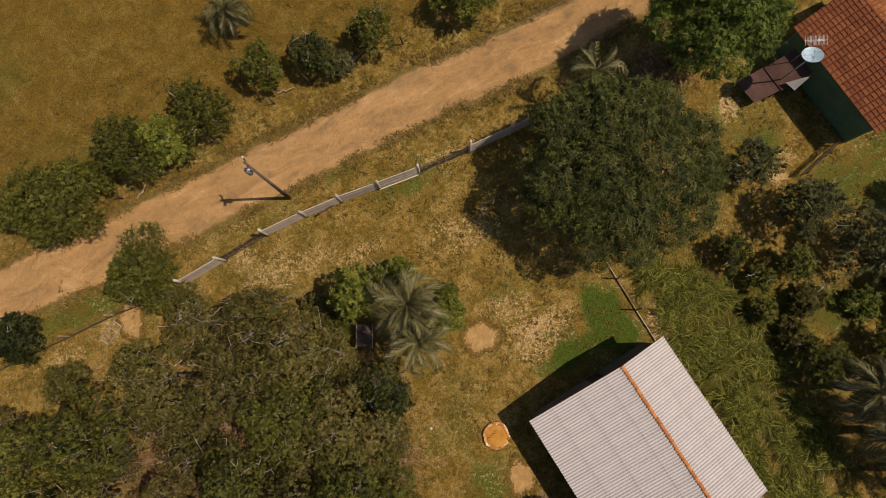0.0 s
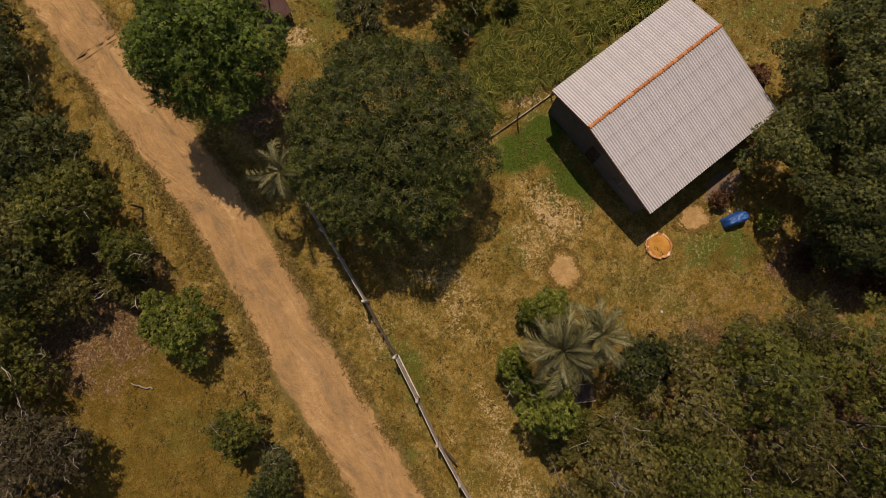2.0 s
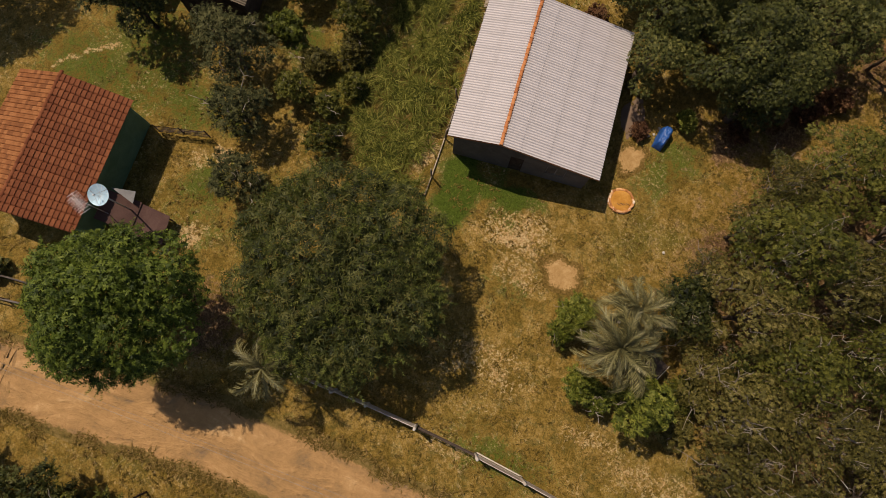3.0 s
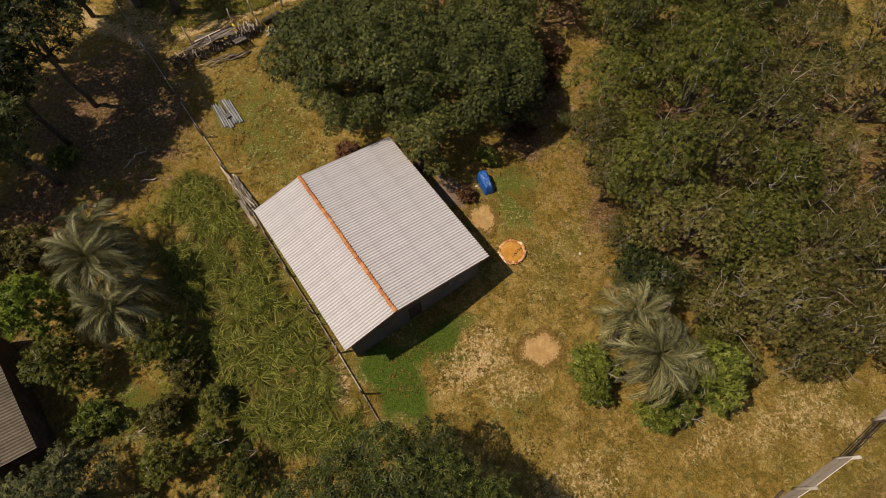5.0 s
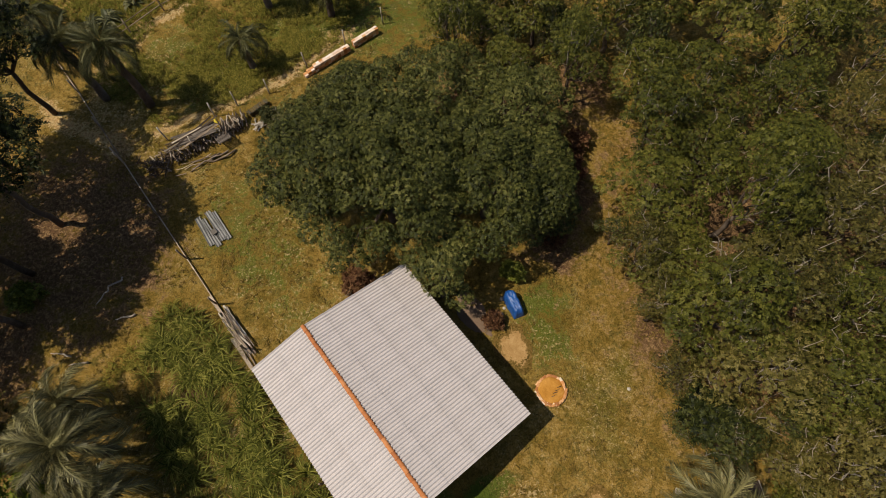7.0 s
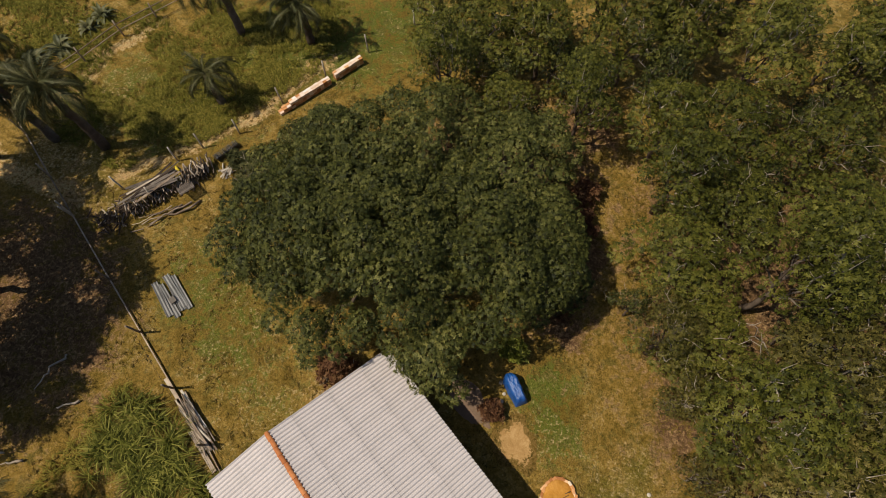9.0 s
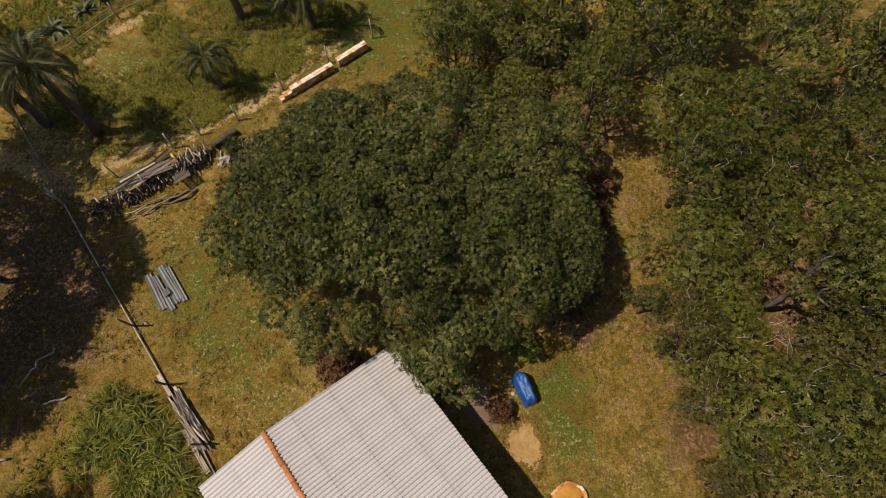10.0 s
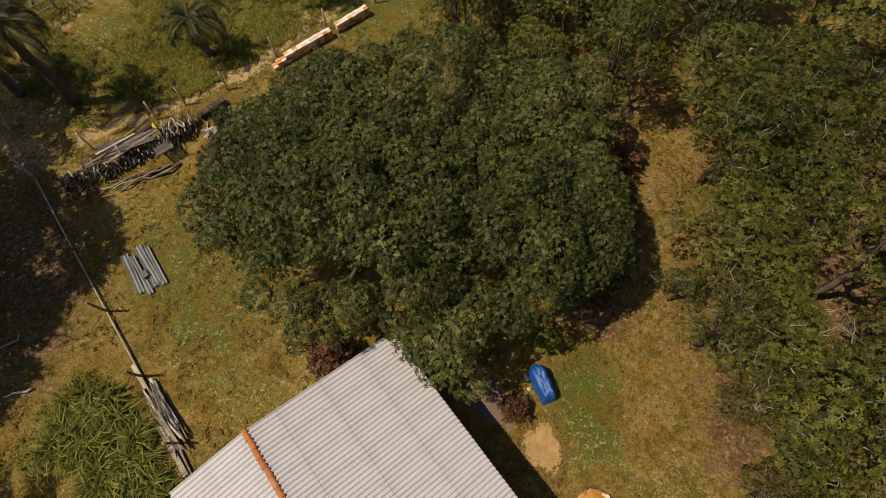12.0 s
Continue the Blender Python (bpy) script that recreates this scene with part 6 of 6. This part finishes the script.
def build_clutter():
    stick_heap("plank_heap", pose(23.1, -10.3, 0, 0, 0, -54), "heap of weathered planks and poles beside the fence", "planks", 40, 2.6, 0.42, 0.35, 1, (WOOD, WOOD, POST, WOOD_GREY), 6)
    for k, (x, y, w) in enumerate(((23.35, -10.75, 0.28), (22.4, -9.1, 0.24), (24.15, -11.9, 0.2))):
        o = thing("plank", pose(x + 0.28, y + 0.2, 0.03, 0, 0, -54 + k), "wide weathered board lying along the fence", "plank", "boards along the fence")
        part("board", box(2.6, w, 0.05, 0.008), WOOD, o)
    rnd = random.Random(44)
    # the long pile: cross-laid firewood below, old boards along its top
    pile = thing("wood_pile", pose(27.3, -24.75, 0, 0, 0, 32.6), "long heap of split firewood with old boards on top", "wood pile")
    logs = []
    for k, (r0, L) in enumerate(((0.035, 0.7), (0.045, 0.6), (0.028, 0.8), (0.05, 0.55))):
        mt = (WOOD_DARK, WOOD, WOOD_DARK, TWIG)[k]
        logs.append((tubes([(bent((0, -L / 2, 0), (0, L / 2, 0), 0.03, rnd, 3), [r0, r0 * 1.05, r0, r0 * 0.9])], mt, "log", 6), mt))
    for k in range(150):
        me, mt = logs[(0, 0, 1, 2, 2, 3)[int(rnd.random() * 6)]]
        u, z = rnd.uniform(-2.7, 2.5), 0.05 + 0.68 * rnd.random()
        part("log", me, mt, pile, "", pose(u, 0.55 - 0.45 * z + rnd.gauss(0, 0.12), z, rnd.uniform(-25, 25), 0, rnd.gauss(0, 20)))
    for k in range(26):
        L = rnd.uniform(1.5, 3.8)
        mt = (WOOD_GREY, WOOD, WOOD_DARK, WOOD_GREY)[int(rnd.random() * 4)]
        part("board", box(L, rnd.uniform(0.05, 0.17), 0.03, 0.004), mt, pile, "", pose(0.45 + rnd.uniform(-0.5, 0.5), -0.15 + rnd.uniform(-0.45, 0.4), 0.74 + 0.16 * rnd.random(), rnd.uniform(-8, 8), rnd.uniform(-2, 2), rnd.gauss(0, 6)))
    part("stake", tubes([([(0.8, 0.35, 0.3), (0.75, 0.2, 1.35)], [0.06, 0.055])], POST, "stake", 7), POST, pile, "pale upright stake")
    pile = thing("wood_pile", pose(25.3, -25.95, 0, 0, 0, 35), "stack of split firewood, paler on top, beside the fence", "wood pile")
    for k in range(95):
        me, mt = logs[(0, 1, 1, 3, 3, 2)[int(rnd.random() * 6)]]
        part("log", me, mt, pile, "", pose(rnd.uniform(-1.0, 0.9), rnd.gauss(0.1, 0.28), 0.05 + 0.75 * rnd.random(), rnd.uniform(-20, 20), 0, rnd.gauss(-12, 16)))
    pile = thing("wood_pile", pose(30.1, -22.9, 0, 0, 0, 40), "loose dark heap of short firewood under the trees", "wood pile")
    for k in range(90):
        me, mt = logs[(0, 0, 2, 2, 0, 1)[int(rnd.random() * 6)]]
        part("log", me, mt, pile, "", pose(rnd.uniform(-1.2, 1.0), rnd.gauss(0, 0.4), 0.05 + 0.5 * rnd.random() ** 1.5, rnd.uniform(-20, 20), 0, rnd.gauss(0, 45)))
    stick_heap("branch_heap", pose(23.4, -25.9, 0, 0, 0, 20), "small heap of pale bleached branches", "branches", 20, 0.9, 0.35, 0.25, 8, (TWIG, POST), 60)
    p = thing("pallet", pose(25.7, -24.5, 0.52, 20, 0, 36), "grey wooden pallet leaning on the wood pile", "pallet")
    for k in range(8):
        part("slat", box(1.0, 0.11, 0.02, 0.004, (0, -0.56 + k * 0.155, 0.08)), WOOD_GREY, p)
    for k in (-0.42, 0, 0.42):
        part("bearer", box(0.08, 1.2, 0.08, 0.006, (k, 0, 0)), WOOD_DARK, p)
    b = thing("sack", pose(26.25, -25.7, 0.9), "yellow plastic sack on the wood pile", "sack")
    part("body", tubes([([(-0.2, 0.16, 0.05), (0, 0.03, 0.08), (0.12, -0.18, 0.05)], [0.05, 0.10, 0.05])], YELLOW, "body", 9), YELLOW, b)
    # crooked poles lying beside the pile
    for k, (a, c) in enumerate((((24.9, -23.8, 0.07), (28.9, -21.8, 0.08)), ((25.4, -23.75, 0.1), (28.3, -22.3, 0.07)), ((26.0, -23.62, 0.06), (27.85, -22.31, 0.07)), ((26.2, -23.4, 0.2), (28.6, -22.75, 0.1)), ((26.6, -23.5, 0.15), (28.9, -22.3, 0.1)))):
        mid = Vector(a).lerp(Vector(c), 0.5)
        o = thing("pole_wood", pose(mid.x, mid.y, 0), "long crooked pole lying beside the wood pile", "pole", "poles by the wood pile")
        f = (1.0, 0.8, 0.7, 0.55, 0.5)[k]
        part("stem", tubes([(bent(Vector(a) - Vector((mid.x, mid.y, 0)), Vector(c) - Vector((mid.x, mid.y, 0)), 0.05, rnd, 6), [w * f for w in (0.075, 0.08, 0.07, 0.06, 0.05, 0.045, 0.04)])], WOOD, "stem", 7), WOOD, o)
    # dark tiles standing in a row along the back fence
    o = thing("tile_row", pose(23.58, -27.42, 0, 0, 0, 41.6), "row of dark roof tiles stood on edge by the fence", "tiles")
    bm = box(0.035, 0.46, 0.4, 0.008)
    me = bpy.data.meshes.new("tile")
    bm.to_mesh(me)
    bm.free()
    me.materials.append(BLACK)
    for k in range(20):
        part("tile", me, BLACK, o, "", pose(-0.85 + k * 0.088, rnd.uniform(-0.02, 0.02), 0.0, 0, 14 + rnd.uniform(-4, 4), rnd.uniform(-4, 4)))
    # corrugated sheets stacked in the grass
    o = thing("sheet_stack", pose(24.16, -15.42, 0, 0, 0, -57), "stack of grey corrugated sheets lying in the grass", "roof sheets")
    me = wave_sheet(2, 2.5, CONCRETE)
    for k, (dy, dx, w) in enumerate(((-0.62, 0.0, 1), (-0.24, 0.12, -2), (0.14, -0.1, 2), (0.50, 0.2, -1), (-0.4, 0.25, 3))):
        part("sheet", me, CONCRETE, o, "", pose(1.25 + dx, dy, 0.05 + (0.04 if k > 3 else 0.006 * k), 0, 0, 90 + w))
    t = thing("tile_stack", pose(25.5, -17.2, 0.14, 0, 0, -50), "small pale stack of tiles on the sheets", "tiles")
    for k in range(3):
        part("tile", box(0.4, 0.34, 0.03, 0.005, (0, 0, k * 0.032)), PLASTER, t)
    # brick stacks beside the back fence
    rnd = random.Random(21)
    bm = box(0.29, 0.19, 0.18, 0.008)
    me = bpy.data.meshes.new("brick")
    bm.to_mesh(me)
    bm.free()
    me.materials.append(BRICK)
    me2 = me.copy()
    me2.materials.clear()
    me2.materials.append(BRICK_PALE)
    for a, c, lab in (((20.4, -30.35), (16.95, -32.95), "long low stack of orange hollow bricks, mostly cream on top"), ((16.75, -33.2), (14.8, -34.7), "short stack of pale hollow bricks by the fence")):
        d = Vector((*c, 0)) - Vector((*a, 0))
        o = thing("brick_stack", pose(a[0], a[1], 0, 0, 0, math.degrees(math.atan2(d.y, d.x))), lab, "bricks", "brick stacks")
        n = int(d.length / 0.3)
        for k in range(n):
            top = 2 if k > 2 or d.length < 3 else (0, 1, 1)[k]
            for layer in range(top + 1):
                for row in range(2 if layer < 3 or rnd.random() < 0.9 else 1):
                    # most bricks of the top layer take the cream material
                    pale = layer == top and rnd.random() < (0.75 if k > 3 else 0.2)
                    part("brick", me2 if pale else me, BRICK_PALE if pale else BRICK, o, "", pose(k * 0.3 + 0.15 + rnd.uniform(-0.01, 0.01), (row - 0.5) * 0.2 + rnd.uniform(-0.02, 0.02), layer * 0.182, 0, 0, rnd.uniform(-4, 4)))
    # dish and aerial beside the tiled house
    o = thing("satellite_dish", pose(23.3, 20.2, 0), "pale blue mesh satellite dish on a steel mast", "satellite dish")
    part("mast", tubes([([(0, 0, -0.1), (0, 0, 4.62)], [0.05, 0.045])], STEEL, "mast", 8), STEEL, o)
    vs, fs, n = [(0, 0, 0)], [], 28
    for i in range(1, 7):
        r = 0.75 * i / 6
        vs += [(r * math.cos(6.2832 * k / n), r * math.sin(6.2832 * k / n), 0.42 * r * r) for k in range(n)]
    fs += [(0, 1 + k, 1 + (k + 1) % n) for k in range(n)]
    for i in range(5):
        fs += [(1 + i * n + k, 1 + (i + 1) * n + k, 1 + (i + 1) * n + (k + 1) % n, 1 + i * n + (k + 1) % n) for k in range(n)]
    tilt = pose(0, 0, 4.7, -14, -12, 0) @ Matrix.Diagonal((0.86, 0.86, 0.86, 1))
    r = part("reflector", smooth(mesh_of(vs, fs, DISH, "reflector")), DISH, o, "pale blue reflector", tilt)
    for k in range(12):
        w = 6.2832 * k / 12
        part("rib", tubes([([(rr * math.cos(w), rr * math.sin(w), 0.42 * rr * rr + 0.006) for rr in (0.05, 0.4, 0.74)], [0.009] * 3)], WHITE, "rib", 4), WHITE, r)
    for k in range(3):
        w = 6.2832 * k / 3 + 0.4
        part("feed_arm", tubes([([(0.72 * math.cos(w), 0.72 * math.sin(w), 0.22), (0, 0, 0.62)], [0.012, 0.012])], STEEL, "feed_arm", 5), STEEL, r)
    part("feed_horn", tubes([([(0, 0, 0.56), (0, 0, 0.70)], [0.05, 0.06])], WHITE, "feed_horn", 8), WHITE, r)
    o = thing("aerial", pose(23.75, 21.35, 0), "steel television aerial on a mast", "aerial")
    part("mast", tubes([([(0, 0, -0.1), (0, 0, 4.6)], [0.03, 0.025])], STEEL, "mast", 6), STEEL, o)
    for zz, yy in ((4.55, 0.0), (4.2, 0.25)):
        part("boom", tubes([([(-0.55, yy, zz), (0.75, yy + 0.2, zz)], [0.018, 0.018])], WHITE, "boom", 5), WHITE, o)
        for k in range(8):
            x = -0.5 + k * 0.17
            part("element", tubes([([(x, yy - 0.35 + 0.15 * (x + 0.55), zz + 0.02), (x, yy + 0.35 + 0.15 * (x + 0.55), zz + 0.02)], [0.011, 0.011])], WHITE, "element", 4), WHITE, o)
    rnd = random.Random(15)
    gate((27.9, 16.3), (25.2, 13.55), 1.2, "open dark wooden rail gate beside the green house", rnd, 5)
    # two pale drums behind the grey house
    for x, y in ((41.6, 4.9), (40.8, 5.9)):
        o = thing("drum", pose(x, y, 0), "white plastic drum behind the grey house", "drum")
        part("body", tubes([([(0, 0, 0), (0, 0, 0.05), (0, 0, 0.85), (0, 0, 0.9)], [0.26, 0.29, 0.29, 0.24])], WHITE, "body", 12), WHITE, o)
    # fallen branches and crooked stumps near the tall grass
    for k, (x, y, L, turn) in enumerate(((31.6, -13.4, 2.2, 60), (30.2, -11.6, 1.1, 20), (32.4, -8.8, 1.0, 10), (33.6, -9.4, 1.2, -10), (34.4, -7.0, 1.4, 5), (-7.5, 20.6, 1.6, 40), (-12.4, 17.6, 1.4, 20), (-22.0, 9.2, 1.3, 60), (1.6, 27.4, 1.8, -20), (-0.8, 26.2, 1.6, 30), (-3.4, 28.6, 1.4, 70))):
        o = thing("branch", pose(x, y, 0, 0, 0, turn), "grey crooked fallen branch", "branch", "fallen branches")
        rr = 0.05 + 0.02 * rnd.random()
        part("stem", tubes([(bent((-L / 2, 0, 0.06), (L / 2, 0, 0.28), 0.08, rnd, 6), [rr, rr, rr * 0.9, rr * 0.8, rr * 0.7, rr * 0.55, rr * 0.3])], TWIG, "stem", 6), TWIG, o)
    p = thing("wooden_frame", pose(-22.6, -1.0, 0.05, 0, 0, 62), "pale wooden frame lying by the wire fence", "frame")
    for k in (-0.35, 0.35):
        part("side", box(2.0, 0.07, 0.06, 0.006, (0, k, 0)), WOOD, p)
    for k in range(4):
        part("rung", box(0.06, 0.66, 0.05, 0.006, (-0.8 + 0.5 * k, 0, 0.01)), WOOD, p)
    # low dark shelter between the bush and the palms
    o = thing("shelter", pose(-4.73, 0.08, 0, 0, 0, 5), "low dark sheet shelter with pale edge poles under the palms", "shelter")
    part("roof", box(1.05, 1.5, 0.03, 0.006, (0, 0, 0.9)), WOOD_DARK, o, "dark weathered sheet")
    for k in (-0.55, 0.55):
        part("edge_pole", tubes([([(k, -0.8, 0.93), (k, 0.8, 0.95)], [0.025, 0.025])], POST, "edge_pole", 6), POST, o, "thin pale pole")
        for w in (-0.7, 0.7):
            part("post", box(0.07, 0.07, 0.9, 0.006, (k * 0.9, w, 0)), WOOD_DARK, o)
    # a pale stone in the yard, rubble near the gable and the blue heap
    for k, (x, y, s) in enumerate(((0.25, -5.8, 0.10), (15.9, -11.6, 0.2), (16.6, -11.2, 0.13), (17.1, -10.9, 0.12), (7.0, -11.6, 0.12), (6.9, -11.0, 0.1), (7.1, -10.6, 0.13), (-36, 24, 0.5), (-35.2, 24.6, 0.4), (-30.5, 28.5, 0.3), (-1.3, -0.4, 0.18), (-18.2, 27.0, 0.15))):
        bm = bmesh.new()
        bmesh.ops.create_icosphere(bm, subdivisions=2, radius=s)
        for v in bm.verts:
            v.co *= 1 + 0.25 * noise.noise(v.co * (2.2 / s) + Vector((k, 0, 0)))
            v.co.z *= 0.6
        o = thing("stone", pose(x, y, s * 0.3), "pale sunlit stone in the grass", "stone", "stones")
        part("body", bm, POST, o)


build_fire_pit()
build_tarp()
build_clutter()
